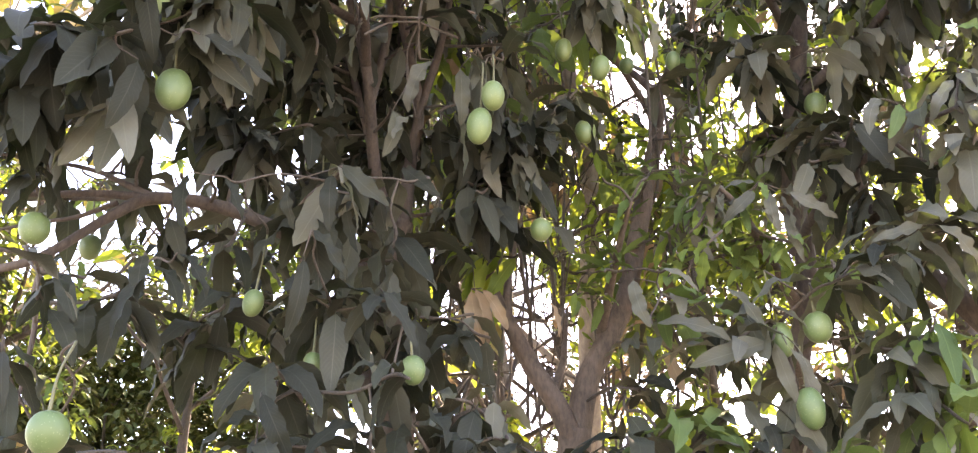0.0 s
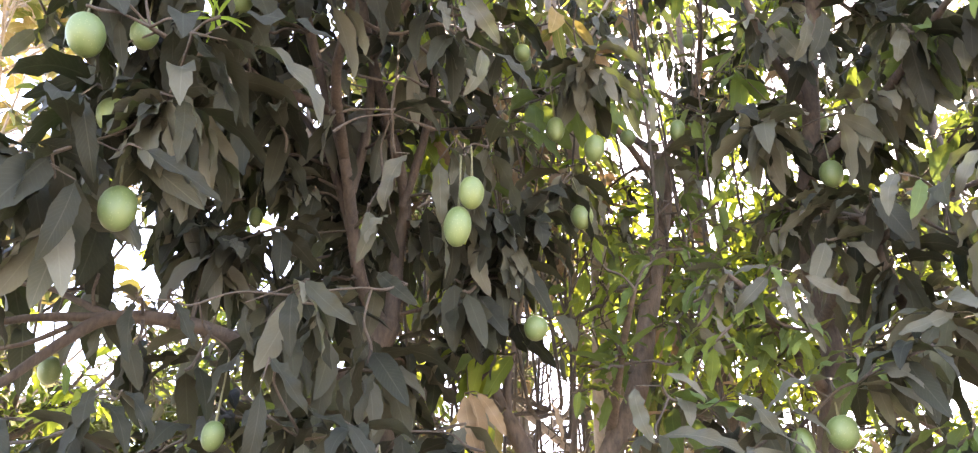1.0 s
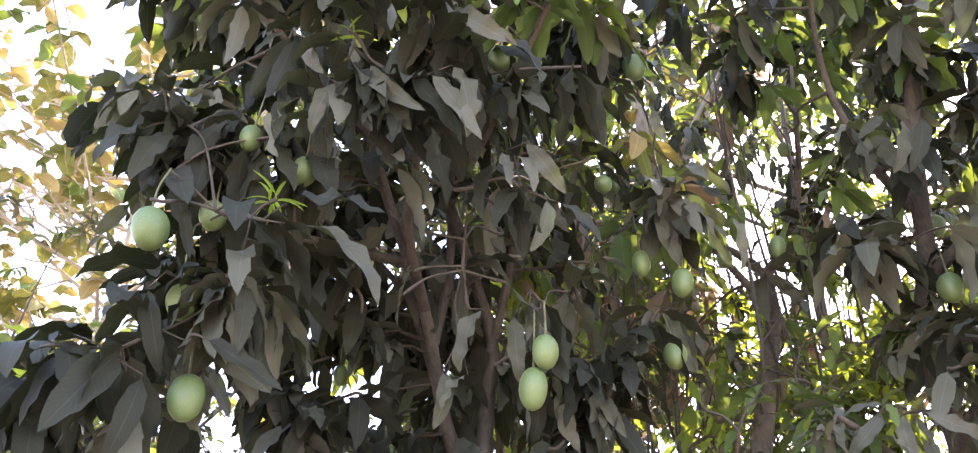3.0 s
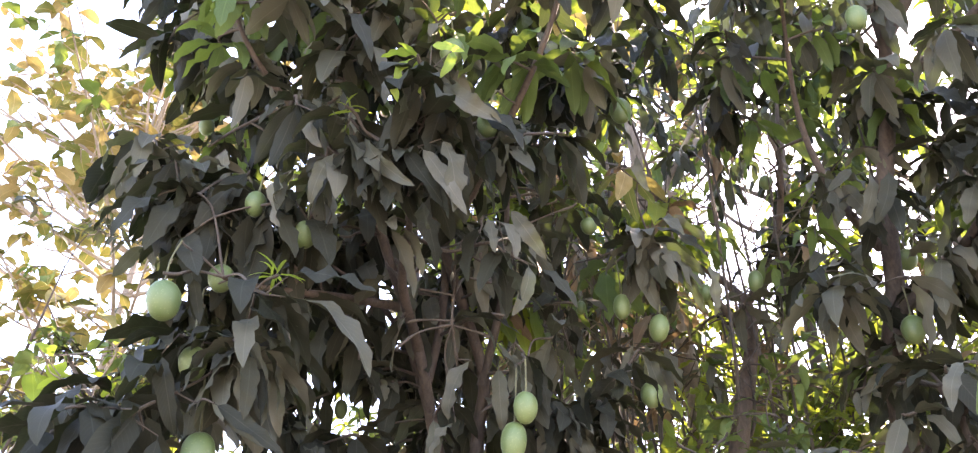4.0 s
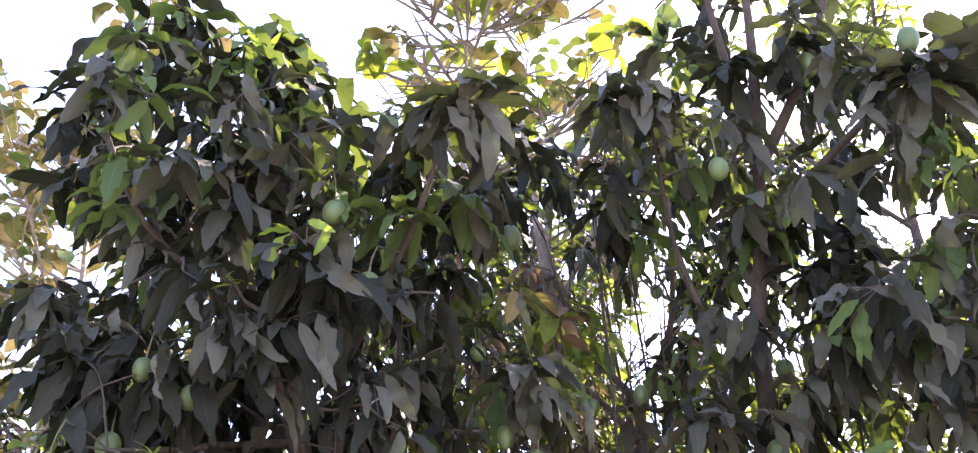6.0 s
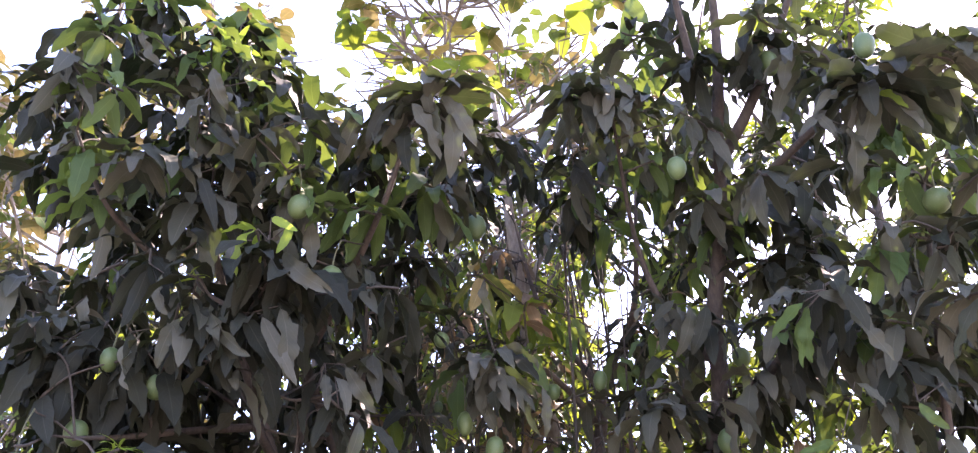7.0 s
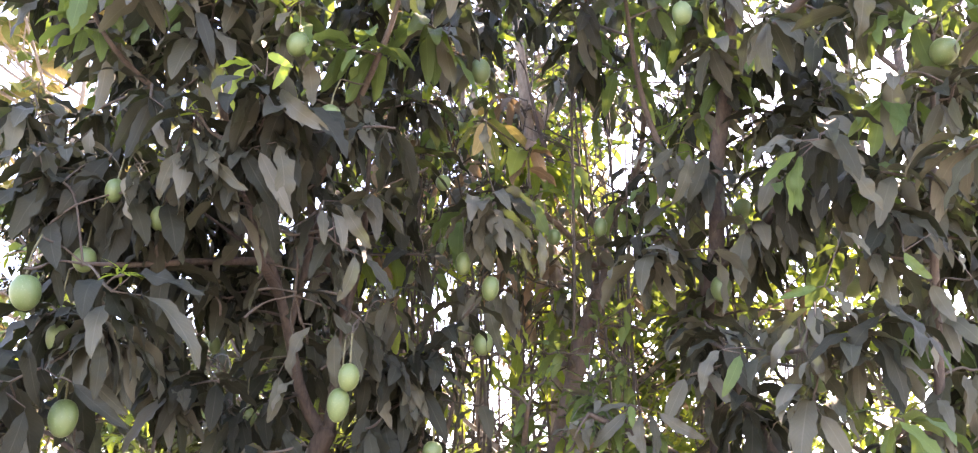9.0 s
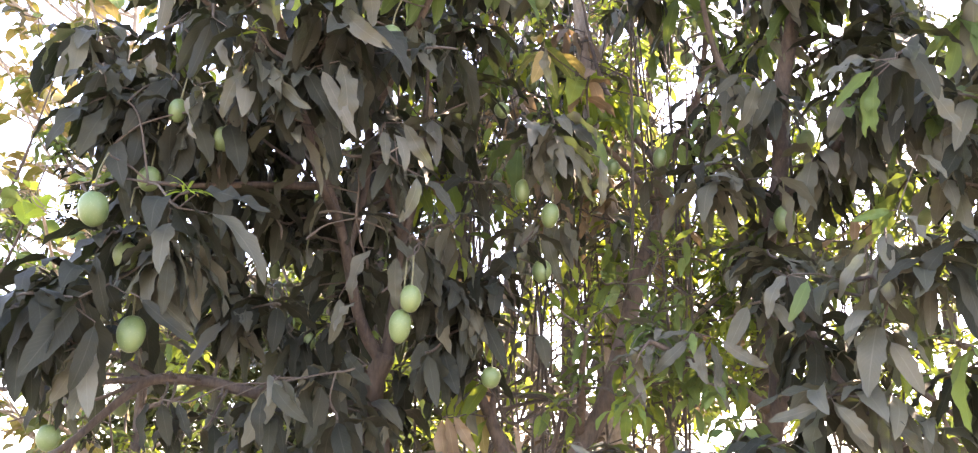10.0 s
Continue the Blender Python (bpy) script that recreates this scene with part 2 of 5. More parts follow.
HEART_TIPS = [
    (-0.18, 1.98, 3.47, 0.24), (-0.39, 2.03, 3.39, 0.23), (-0.04, 2.23, 3.08, 0.20), (-0.25, 2.03, 3.37, 0.24), (-0.10, 2.06, 3.43, 0.22),
    (-0.54, 2.05, 3.47, 0.20), (-0.69, 2.15, 3.35, 0.20), (-0.36, 2.21, 3.19, 0.20), (-0.52, 2.17, 3.22, 0.20), (-0.85, 2.18, 3.39, 0.18),
    (-0.20, 2.41, 2.96, 0.20), (-0.05, 2.45, 2.94, 0.20), (-0.47, 2.11, 3.37, 0.22), (-0.26, 2.08, 3.31, 0.24), (-0.21, 2.17, 3.26, 0.23),
    (-0.10, 2.29, 3.23, 0.20), (-0.02, 2.33, 3.18, 0.22), (-0.10, 2.41, 2.94, 0.24), (-0.20, 2.46, 2.91, 0.22), (-0.60, 2.12, 3.30, 0.20),
    (-0.54, 2.25, 3.25, 0.20), (-0.76, 2.17, 3.21, 0.18), (-0.10, 2.38, 3.13, 0.20),
]
CROWN_TIPS = [
    (-0.73, 1.81, 4.04, 0.20), (-0.60, 1.87, 3.93, 0.19), (-0.52, 1.92, 4.12, 0.18), (-0.38, 1.94, 3.96, 0.20), (-0.70, 1.96, 3.84, 0.20),
    (-0.54, 1.97, 3.77, 0.21), (-0.39, 2.05, 3.76, 0.22), (-0.37, 2.17, 4.27, 0.15), (-0.23, 2.03, 3.89, 0.20), (-0.10, 2.10, 3.95, 0.22),
    (-0.14, 2.12, 3.79, 0.20), (-0.81, 2.06, 3.72, 0.16), (-0.71, 2.14, 3.69, 0.18), (0.24, 2.17, 4.03, 0.24), (0.15, 2.21, 3.99, 0.22),
    (0.39, 2.26, 3.93, 0.20), (-0.02, 2.22, 3.69, 0.20), (-0.49, 2.10, 3.68, 0.20), (-0.39, 1.91, 4.16, 0.18), (-0.84, 1.86, 3.95, 0.16),
    (-0.69, 1.83, 4.17, 0.18),
]
LOW_TIPS = [
    (-0.48, 2.56, 2.76, 0.18), (-0.63, 2.67, 2.82, 0.18), (-0.44, 2.68, 2.70, 0.18), (-0.23, 2.50, 2.86, 0.22), (-0.15, 2.51, 2.78, 0.20),
    (-0.68, 2.39, 2.53, 0.20), (-0.62, 2.48, 2.47, 0.22), (-0.37, 2.32, 2.51, 0.20), (-0.30, 2.55, 2.55, 0.20), (-0.80, 2.48, 2.45, 0.20),
    (-0.17, 2.47, 2.56, 0.20), (-0.26, 2.49, 2.38, 0.22), (-0.45, 2.45, 2.40, 0.22), (-0.06, 2.33, 2.96, 0.22), (-0.96, 1.94, 2.14, 0.26),
    (-0.84, 2.44, 2.24, 0.20), (-0.89, 2.18, 1.81, 0.20), (-0.75, 2.26, 1.84, 0.22),
]
FRONT_TIPS = [
    (-0.52, 2.38, 2.07, 0.22), (-0.38, 2.44, 2.22, 0.20), (-0.25, 2.33, 2.18, 0.16), (-0.47, 2.43, 2.26, 0.22), (-0.66, 2.49, 2.38, 0.20),
    (-0.78, 2.49, 2.42, 0.18), (-0.21, 2.24, 1.98, 0.17), (-0.28, 2.34, 1.85, 0.20), (-0.11, 2.47, 2.00, 0.22), (-0.52, 2.33, 1.86, 0.20),
    (0.06, 2.49, 1.88, 0.20), (-0.74, 2.61, 2.14, 0.20), (-0.40, 2.41, 1.87, 0.22), (-0.17, 2.41, 1.87, 0.20), (-0.02, 2.55, 2.04, 0.18),
]
MIDDLE_TIPS = [
    (-0.33, 2.81, 2.94, 0.23), (0.03, 2.74, 2.84, 0.20), (0.08, 2.76, 2.81, 0.20), (0.36, 2.68, 3.30, 0.20), (0.32, 2.71, 3.32, 0.20),
    (0.27, 2.79, 3.04, 0.20), (-0.66, 2.75, 2.80, 0.20), (-0.53, 2.76, 2.74, 0.20), (-0.72, 2.68, 2.72, 0.18), (-0.42, 2.84, 2.75, 0.20),
    (-0.46, 2.78, 3.11, 0.14), (-0.54, 2.72, 3.01, 0.14), (-0.03, 2.77, 2.69, 0.20), (0.15, 2.74, 2.87, 0.20), (0.04, 2.71, 2.82, 0.20),
    (0.20, 2.78, 2.83, 0.20), (0.33, 2.75, 3.33, 0.22), (-0.10, 2.75, 2.79, 0.18), (0.40, 2.82, 2.84, 0.16), (0.01, 2.72, 1.95, 0.18),
]
RIGHT_LOW_TIPS = [
    (0.70, 2.60, 2.22, 0.22), (0.42, 2.66, 2.36, 0.19), (0.49, 2.67, 2.28, 0.22), (0.56, 2.61, 2.16, 0.22), (0.28, 2.56, 1.91, 0.22),
    (0.42, 2.63, 1.99, 0.22), (0.73, 2.62, 2.05, 0.18), (0.87, 2.50, 2.34, 0.22), (0.97, 2.42, 2.35, 0.22), (1.02, 2.44, 2.19, 0.22),
    (0.92, 2.53, 2.14, 0.22), (1.02, 2.40, 1.92, 0.24), (0.95, 2.48, 1.98, 0.22), (0.70, 2.68, 2.73, 0.20), (0.75, 2.63, 2.57, 0.20),
    (0.56, 2.77, 2.67, 0.20), (0.45, 2.85, 2.66, 0.20), (0.57, 2.71, 2.01, 0.20), (0.61, 2.57, 1.89, 0.20), (0.76, 2.49, 1.87, 0.20),
]
RIGHT_MID_TIPS = [
    (0.63, 2.76, 2.75, 0.20), (1.28, 2.20, 3.30, 0.23), (0.91, 2.72, 3.50, 0.18), (1.04, 2.73, 3.45, 0.20), (0.89, 2.84, 3.26, 0.20),
    (1.01, 2.88, 2.98, 0.20), (1.15, 2.76, 3.23, 0.20), (1.23, 2.59, 3.34, 0.22), (1.47, 2.36, 3.26, 0.22), (1.44, 2.55, 3.09, 0.22),
    (1.28, 2.49, 2.93, 0.22), (1.43, 2.34, 2.86, 0.24), (1.18, 2.51, 2.80, 0.22), (1.04, 2.66, 2.87, 0.22), (0.93, 2.75, 2.78, 0.20),
    (1.06, 2.69, 2.69, 0.22), (1.25, 2.46, 2.62, 0.22), (1.38, 2.44, 2.75, 0.22), (1.11, 2.56, 2.48, 0.24), (1.29, 2.56, 2.48, 0.22),
    (0.88, 2.72, 2.49, 0.20), (0.69, 2.77, 2.65, 0.20), (0.58, 2.97, 2.95, 0.18),
]
RIGHT_EDGE_TIPS = [
    (0.47, 2.93, 2.67, 0.18), (0.43, 2.88, 2.46, 0.18), (0.76, 2.96, 3.00, 0.18), (0.63, 2.79, 2.54, 0.20), (1.41, 2.38, 2.59, 0.22),
    (0.35, 2.95, 2.55, 0.16), (0.80, 2.98, 2.86, 0.18), (0.81, 2.78, 3.16, 0.22), (0.79, 2.84, 3.26, 0.20), (0.89, 2.79, 3.05, 0.20),
    (0.65, 2.62, 2.61, 0.22), (0.55, 2.63, 2.55, 0.22), (0.76, 2.62, 2.59, 0.22), (0.53, 2.77, 2.68, 0.18), (1.03, 2.70, 3.15, 0.20),
    (0.83, 2.84, 3.81, 0.18),
]
RIGHT_TOP_TIPS = [
    (0.80, 2.31, 4.12, 0.20), (0.68, 2.32, 4.08, 0.20), (0.90, 2.40, 4.06, 0.18), (1.10, 2.45, 4.29, 0.20),
    (1.03, 2.55, 4.14, 0.18), (1.44, 2.04, 3.82, 0.22), (1.56, 2.15, 3.61, 0.20), (1.71, 2.03, 3.87, 0.22),
    (1.73, 2.08, 3.56, 0.22), (1.64, 2.18, 3.43, 0.20), (1.30, 2.46, 4.36, 0.20), (1.42, 2.29, 3.76, 0.20), (1.50, 2.25, 3.51, 0.20),
    (1.69, 2.20, 3.26, 0.22), (1.31, 2.37, 4.38, 0.20), (1.08, 2.67, 3.87, 0.18), (1.06, 2.45, 4.28, 0.20), (1.38, 2.30, 4.22, 0.20),
    (1.23, 2.44, 3.81, 0.20), (1.48, 2.04, 3.86, 0.20),
]
FRUIT_A = [
    (-0.771, 1.972, 2.893, 0.041, 0.047), (-0.727, 2.152, 2.600, 0.039, 0.051), (-0.61, 2.80, 2.93, 0.020, 0.030), (-0.019, 2.349, 2.725, 0.032, 0.039),
    (-0.052, 2.374, 2.653, 0.034, 0.048), (0.235, 2.775, 3.173, 0.029, 0.040), (0.331, 2.718, 3.068, 0.031, 0.041), (0.293, 2.826, 2.913, 0.032, 0.039),
    (0.688, 3.156, 3.409, 0.028, 0.039), (0.139, 2.779, 2.565, 0.031, 0.034), (1.084, 2.960, 3.106, 0.036, 0.046), (-0.152, 2.127, 3.653, 0.035, 0.037),
    (1.225, 3.280, 3.503, 0.035, 0.040), (0.802, 3.229, 3.841, 0.025, 0.030), (-0.068, 2.202, 3.452, 0.034, 0.038),
]
FRUIT_B = [
    (-0.651, 2.122, 3.224, 0.029, 0.035), (-0.725, 2.143, 3.032, 0.032, 0.037), (1.516, 3.013, 3.113, 0.040, 0.040), (1.644, 2.230, 3.553, 0.042, 0.038),
    (0.963, 2.353, 3.804, 0.030, 0.038), (-1.03, 2.31, 2.34, 0.033, 0.038), (-0.786, 1.95, 1.806, 0.034, 0.037), (-0.431, 2.464, 2.075, 0.026, 0.033),
    (0.80, 2.59, 2.211, 0.036, 0.041), (0.712, 2.61, 2.186, 0.027, 0.046), (0.735, 2.56, 1.998, 0.036, 0.052), (-1.052, 2.7, 2.469, 0.029, 0.035),
    (-0.758, 2.129, 2.808, 0.033, 0.042), (-1.063, 2.586, 3.866, 0.026, 0.033), (-0.537, 2.180, 3.157, 0.035, 0.036),
]
FRUIT_C = [
    (0.158, 2.807, 3.477, 0.028, 0.028), (-0.473, 2.789, 2.686, 0.030, 0.034), (1.545, 2.18, 4.07, 0.034, 0.046), (-0.013, 3.083, 3.225, 0.023, 0.025),
    (1.309, 2.679, 2.739, 0.033, 0.035), (0.516, 3.140, 3.375, 0.028, 0.030), (0.206, 3.239, 3.778, 0.022, 0.035), (-0.567, 2.417, 2.208, 0.026, 0.032),
    (-0.204, 2.315, 2.02, 0.028, 0.032), (0.232, 2.178, 3.968, 0.027, 0.033), (0.294, 2.749, 3.869, 0.037, 0.048), (1.144, 3.013, 3.694, 0.026, 0.028),
    (0.104, 3.068, 3.324, 0.018, 0.023), (1.345, 2.5, 4.27, 0.036, 0.046),
]
HEART_LEAVES = [
    (-0.490, 2.036, 3.430, -0.486, 2.019, 3.293, 0.060), (-0.407, 2.047, 3.357, -0.359, 2.026, 3.203, 0.092), (-0.331, 2.051, 3.332, -0.259, 2.049, 3.159, 0.074),
    (-0.261, 2.056, 3.297, -0.183, 2.046, 3.118, 0.074), (-0.166, 2.053, 3.313, -0.101, 2.030, 3.124, 0.088), (-0.157, 2.031, 3.463, -0.057, 2.005, 3.296, 0.069),
    (-0.200, 2.024, 3.512, -0.170, 2.021, 3.386, 0.053), (-0.433, 2.055, 3.306, -0.506, 2.048, 3.186, 0.065), (-0.519, 2.059, 3.279, -0.605, 2.063, 3.131, 0.060),
    (-0.569, 2.059, 3.277, -0.566, 2.044, 3.154, 0.055), (-0.393, 2.028, 3.482, -0.427, 2.026, 3.382, 0.049), (-0.285, 2.025, 3.507, -0.314, 2.003, 3.420, 0.065),
    (-0.355, 2.049, 3.343, -0.258, 2.036, 3.152, 0.053), (-0.216, 2.056, 3.296, -0.115, 2.058, 3.102, 0.053),
]
SIDE_LEAVES = [
    (-0.051, 2.218, 3.164, 0.019, 2.190, 3.069, 0.053), (0.014, 2.236, 3.046, 0.013, 2.218, 2.911, 0.052), (0.041, 2.238, 3.034, 0.129, 2.237, 2.934, 0.042),
    (-0.078, 2.217, 3.176, -0.078, 2.195, 3.068, 0.064), (-0.024, 2.214, 3.195, 0.057, 2.207, 3.068, 0.085), (-0.957, 2.180, 3.420, -0.949, 2.171, 3.266, 0.086),
    (-0.778, 2.176, 3.450, -0.771, 2.168, 3.326, 0.066), (-0.897, 2.178, 3.434, -0.821, 2.152, 3.323, 0.073), (-0.497, 1.991, 2.935, -0.308, 1.970, 2.847, 0.053),
    (-0.470, 1.999, 2.882, -0.267, 1.996, 2.749, 0.063), (-0.371, 2.279, 2.492, -0.297, 2.261, 2.365, 0.088), (-0.392, 2.283, 2.467, -0.382, 2.258, 2.326, 0.064),
    (-0.490, 2.286, 2.446, -0.475, 2.274, 2.340, 0.060),
]
LEFT_LEAVES = [
    (-0.616, 2.233, 2.431, -0.590, 2.223, 2.332, 0.054), (-0.693, 2.231, 2.441, -0.694, 2.219, 2.311, 0.077), (-0.930, 2.184, 2.759, -0.900, 2.160, 2.566, 0.083),
    (-1.008, 2.191, 2.708, -1.010, 2.159, 2.557, 0.082), (-0.864, 2.176, 2.810, -0.800, 2.155, 2.667, 0.068), (-0.663, 2.168, 2.868, -0.653, 2.142, 2.694, 0.079),
    (-0.573, 2.175, 2.815, -0.534, 2.150, 2.653, 0.060), (-0.738, 2.183, 2.766, -0.585, 2.175, 2.617, 0.072), (-0.814, 2.059, 2.642, -0.906, 2.058, 2.521, 0.067),
    (-0.780, 2.063, 2.616, -0.795, 2.046, 2.444, 0.074), (-0.962, 2.050, 2.698, -0.859, 2.025, 2.611, 0.049), (-0.788, 2.036, 2.796, -0.723, 2.030, 2.628, 0.064),
    (-0.584, 2.038, 2.780, -0.578, 2.034, 2.636, 0.073), (-0.658, 2.054, 2.676, -0.517, 2.040, 2.549, 0.050),
]
STEM_LEAVES = [
    (-0.095, 2.460, 2.882, -0.097, 2.449, 2.721, 0.059), (-0.055, 2.455, 2.913, -0.065, 2.443, 2.808, 0.051), (-0.164, 2.456, 2.904, -0.248, 2.449, 2.768, 0.068),
    (-0.268, 2.478, 2.762, -0.244, 2.464, 2.624, 0.063), (-0.243, 2.501, 2.608, -0.165, 2.467, 2.493, 0.057), (-0.210, 2.479, 2.750, -0.278, 2.452, 2.667, 0.051),
    (-0.074, 2.731, 2.818, -0.056, 2.726, 2.672, 0.061), (-0.012, 2.733, 2.806, 0.005, 2.731, 2.636, 0.067), (0.050, 2.731, 2.817, 0.067, 2.722, 2.646, 0.073),
    (0.105, 2.726, 2.852, 0.127, 2.714, 2.770, 0.054), (-0.086, 2.729, 2.831, -0.118, 2.722, 2.719, 0.055), (0.086, 2.735, 2.792, 0.128, 2.717, 2.669, 0.054),
]
BUNCH_LEAVES = [
    (0.325, 2.665, 3.629, 0.325, 2.666, 3.495, 0.045), (0.309, 2.711, 3.322, 0.291, 2.706, 3.122, 0.068), (0.371, 2.710, 3.332, 0.322, 2.696, 3.219, 0.062),
    (0.358, 2.713, 3.314, 0.384, 2.687, 3.188, 0.074), (0.492, 2.721, 3.259, 0.496, 2.699, 3.100, 0.047), (0.430, 2.722, 3.249, 0.467, 2.699, 3.113, 0.043),
    (0.271, 2.712, 3.318, 0.250, 2.684, 3.217, 0.056), (0.263, 2.939, 3.126, 0.182, 2.936, 2.940, 0.042), (0.295, 2.939, 3.124, 0.317, 2.931, 2.894, 0.046),
    (0.278, 2.941, 3.114, 0.232, 2.933, 2.969, 0.033),
]
TOP_LEAVES = [
    (-0.807, 1.903, 4.210, -0.925, 1.878, 4.120, 0.061), (-0.777, 1.925, 4.063, -0.847, 1.908, 3.991, 0.059), (-0.754, 1.935, 3.998, -0.726, 1.931, 3.804, 0.068),
    (-0.593, 1.907, 4.182, -0.519, 1.913, 4.025, 0.033), (-0.427, 1.967, 3.786, -0.401, 1.959, 3.665, 0.030), (-0.402, 1.979, 3.702, -0.313, 1.953, 3.520, 0.053),
    (-0.369, 1.930, 4.029, -0.355, 1.927, 3.888, 0.056), (-0.375, 1.956, 3.855, -0.307, 1.932, 3.737, 0.043), (-0.172, 2.094, 3.996, -0.039, 2.080, 3.810, 0.070),
    (0.038, 2.098, 3.966, -0.039, 2.081, 3.784, 0.067), (0.145, 2.096, 3.982, 0.025, 2.083, 3.841, 0.061), (0.177, 2.099, 3.965, 0.249, 2.088, 3.772, 0.066),
]
TOP_RIGHT_LEAVES = [
    (1.247, 2.199, 3.295, 1.377, 2.191, 3.223, 0.064), (1.219, 2.199, 3.296, 1.091, 2.190, 3.230, 0.048), (1.223, 2.202, 3.272, 1.134, 2.192, 3.182, 0.059),
    (1.328, 2.206, 3.247, 1.386, 2.208, 3.091, 0.097), (1.226, 2.205, 3.252, 1.206, 2.206, 3.118, 0.053), (0.981, 2.649, 3.479, 0.938, 2.653, 3.306, 0.100),
    (1.033, 2.649, 3.476, 1.010, 2.636, 3.308, 0.094), (0.936, 2.646, 3.493, 0.862, 2.635, 3.415, 0.062), (1.350, 2.080, 3.827, 1.506, 2.029, 3.809, 0.066),
    (1.322, 2.086, 3.785, 1.369, 2.057, 3.693, 0.077), (1.355, 2.090, 3.758, 1.377, 2.077, 3.599, 0.077),
]
RIGHT_LEAVES = [
    (0.758, 2.727, 2.686, 0.643, 2.688, 2.656, 0.026), (0.791, 2.730, 2.666, 0.763, 2.722, 2.541, 0.073), (0.746, 2.729, 2.667, 0.663, 2.695, 2.549, 0.073),
    (0.808, 2.730, 2.666, 0.822, 2.700, 2.538, 0.059), (0.836, 2.729, 2.668, 0.948, 2.701, 2.561, 0.050), (0.822, 2.738, 2.610, 0.857, 2.725, 2.463, 0.040),
    (0.655, 2.730, 2.661, 0.608, 2.693, 2.583, 0.053), (1.007, 2.433, 2.789, 0.913, 2.403, 2.691, 0.056), (1.056, 2.435, 2.778, 1.010, 2.411, 2.661, 0.060),
    (1.212, 2.425, 2.846, 1.137, 2.392, 2.717, 0.057), (1.261, 2.421, 2.871, 1.304, 2.395, 2.776, 0.050), (1.076, 2.484, 2.449, 0.952, 2.463, 2.386, 0.049),
    (1.105, 2.484, 2.449, 1.188, 2.463, 2.339, 0.057), (1.210, 2.488, 2.423, 1.322, 2.477, 2.337, 0.050),
]
FORE_LEAVES = [
    (-0.963, 1.939, 2.119, -0.898, 1.938, 1.964, 0.076), (-0.952, 2.254, 2.136, -0.842, 2.223, 2.038, 0.054), (-0.698, 2.237, 2.251, -0.618, 2.203, 2.156, 0.043),
    (-0.421, 2.229, 2.303, -0.357, 2.192, 2.181, 0.042), (-0.275, 2.247, 2.177, -0.206, 2.218, 2.043, 0.053), (-0.508, 2.279, 1.965, -0.434, 2.262, 1.831, 0.061),
    (-0.436, 2.237, 2.246, -0.428, 2.244, 2.067, 0.052),
]
FORE_RIGHT_LEAVES = [
    (0.334, 2.543, 2.324, 0.346, 2.528, 2.186, 0.062), (0.373, 2.560, 2.209, 0.550, 2.509, 2.199, 0.044), (0.666, 2.566, 2.167, 0.482, 2.531, 2.088, 0.083),
    (0.554, 2.546, 2.304, 0.669, 2.527, 2.192, 0.040), (0.704, 2.568, 2.160, 0.785, 2.560, 1.983, 0.037), (0.974, 2.553, 2.255, 1.017, 2.551, 2.103, 0.045),
    (0.672, 2.566, 2.172, 0.708, 2.566, 2.017, 0.053), (0.600, 2.601, 1.933, 0.635, 2.596, 1.842, 0.047), (0.400, 2.540, 2.347, 0.487, 2.498, 2.284, 0.030),
    (1.039, 2.566, 2.169, 1.059, 2.550, 2.002, 0.038),
]
STAR_LEAVES = [
    (0.192, 2.129, 4.032, 0.091, 2.110, 4.008, 0.041), (0.017, 2.132, 4.010, -0.044, 2.128, 3.826, 0.071), (0.156, 2.136, 3.986, 0.078, 2.137, 3.859, 0.070),
    (0.226, 2.129, 4.029, 0.233, 2.126, 3.892, 0.053), (0.260, 2.134, 4.002, 0.354, 2.108, 3.870, 0.058), (0.272, 2.136, 3.988, 0.375, 2.118, 3.823, 0.070),
    (0.294, 2.141, 3.949, 0.338, 2.138, 3.736, 0.081), (0.167, 2.146, 3.918, 0.136, 2.143, 3.755, 0.092), (-0.148, 2.130, 4.023, -0.064, 2.118, 3.822, 0.090),
    (-0.195, 2.130, 4.027, -0.245, 2.094, 3.902, 0.072), (0.203, 2.132, 4.012, 0.002, 2.115, 3.900, 0.053),
]
HIGH_LEAVES = [
    (0.690, 2.309, 4.152, 0.637, 2.304, 4.066, 0.050), (0.663, 2.315, 4.115, 0.640, 2.327, 3.912, 0.047), (0.711, 2.315, 4.111, 0.746, 2.325, 3.916, 0.068),
    (0.750, 2.310, 4.146, 0.811, 2.280, 3.992, 0.075), (0.780, 2.310, 4.144, 0.855, 2.291, 4.024, 0.062), (1.448, 2.077, 3.847, 1.302, 2.036, 3.796, 0.048),
    (1.464, 2.076, 3.851, 1.438, 2.071, 3.738, 0.069), (1.363, 2.085, 3.791, 1.286, 2.071, 3.709, 0.051), (1.361, 2.093, 3.741, 1.366, 2.074, 3.574, 0.078),
    (1.407, 2.093, 3.737, 1.390, 2.070, 3.547, 0.090), (1.636, 2.071, 3.888, 1.555, 2.052, 3.819, 0.053), (1.664, 2.073, 3.874, 1.681, 2.072, 3.760, 0.071),
]
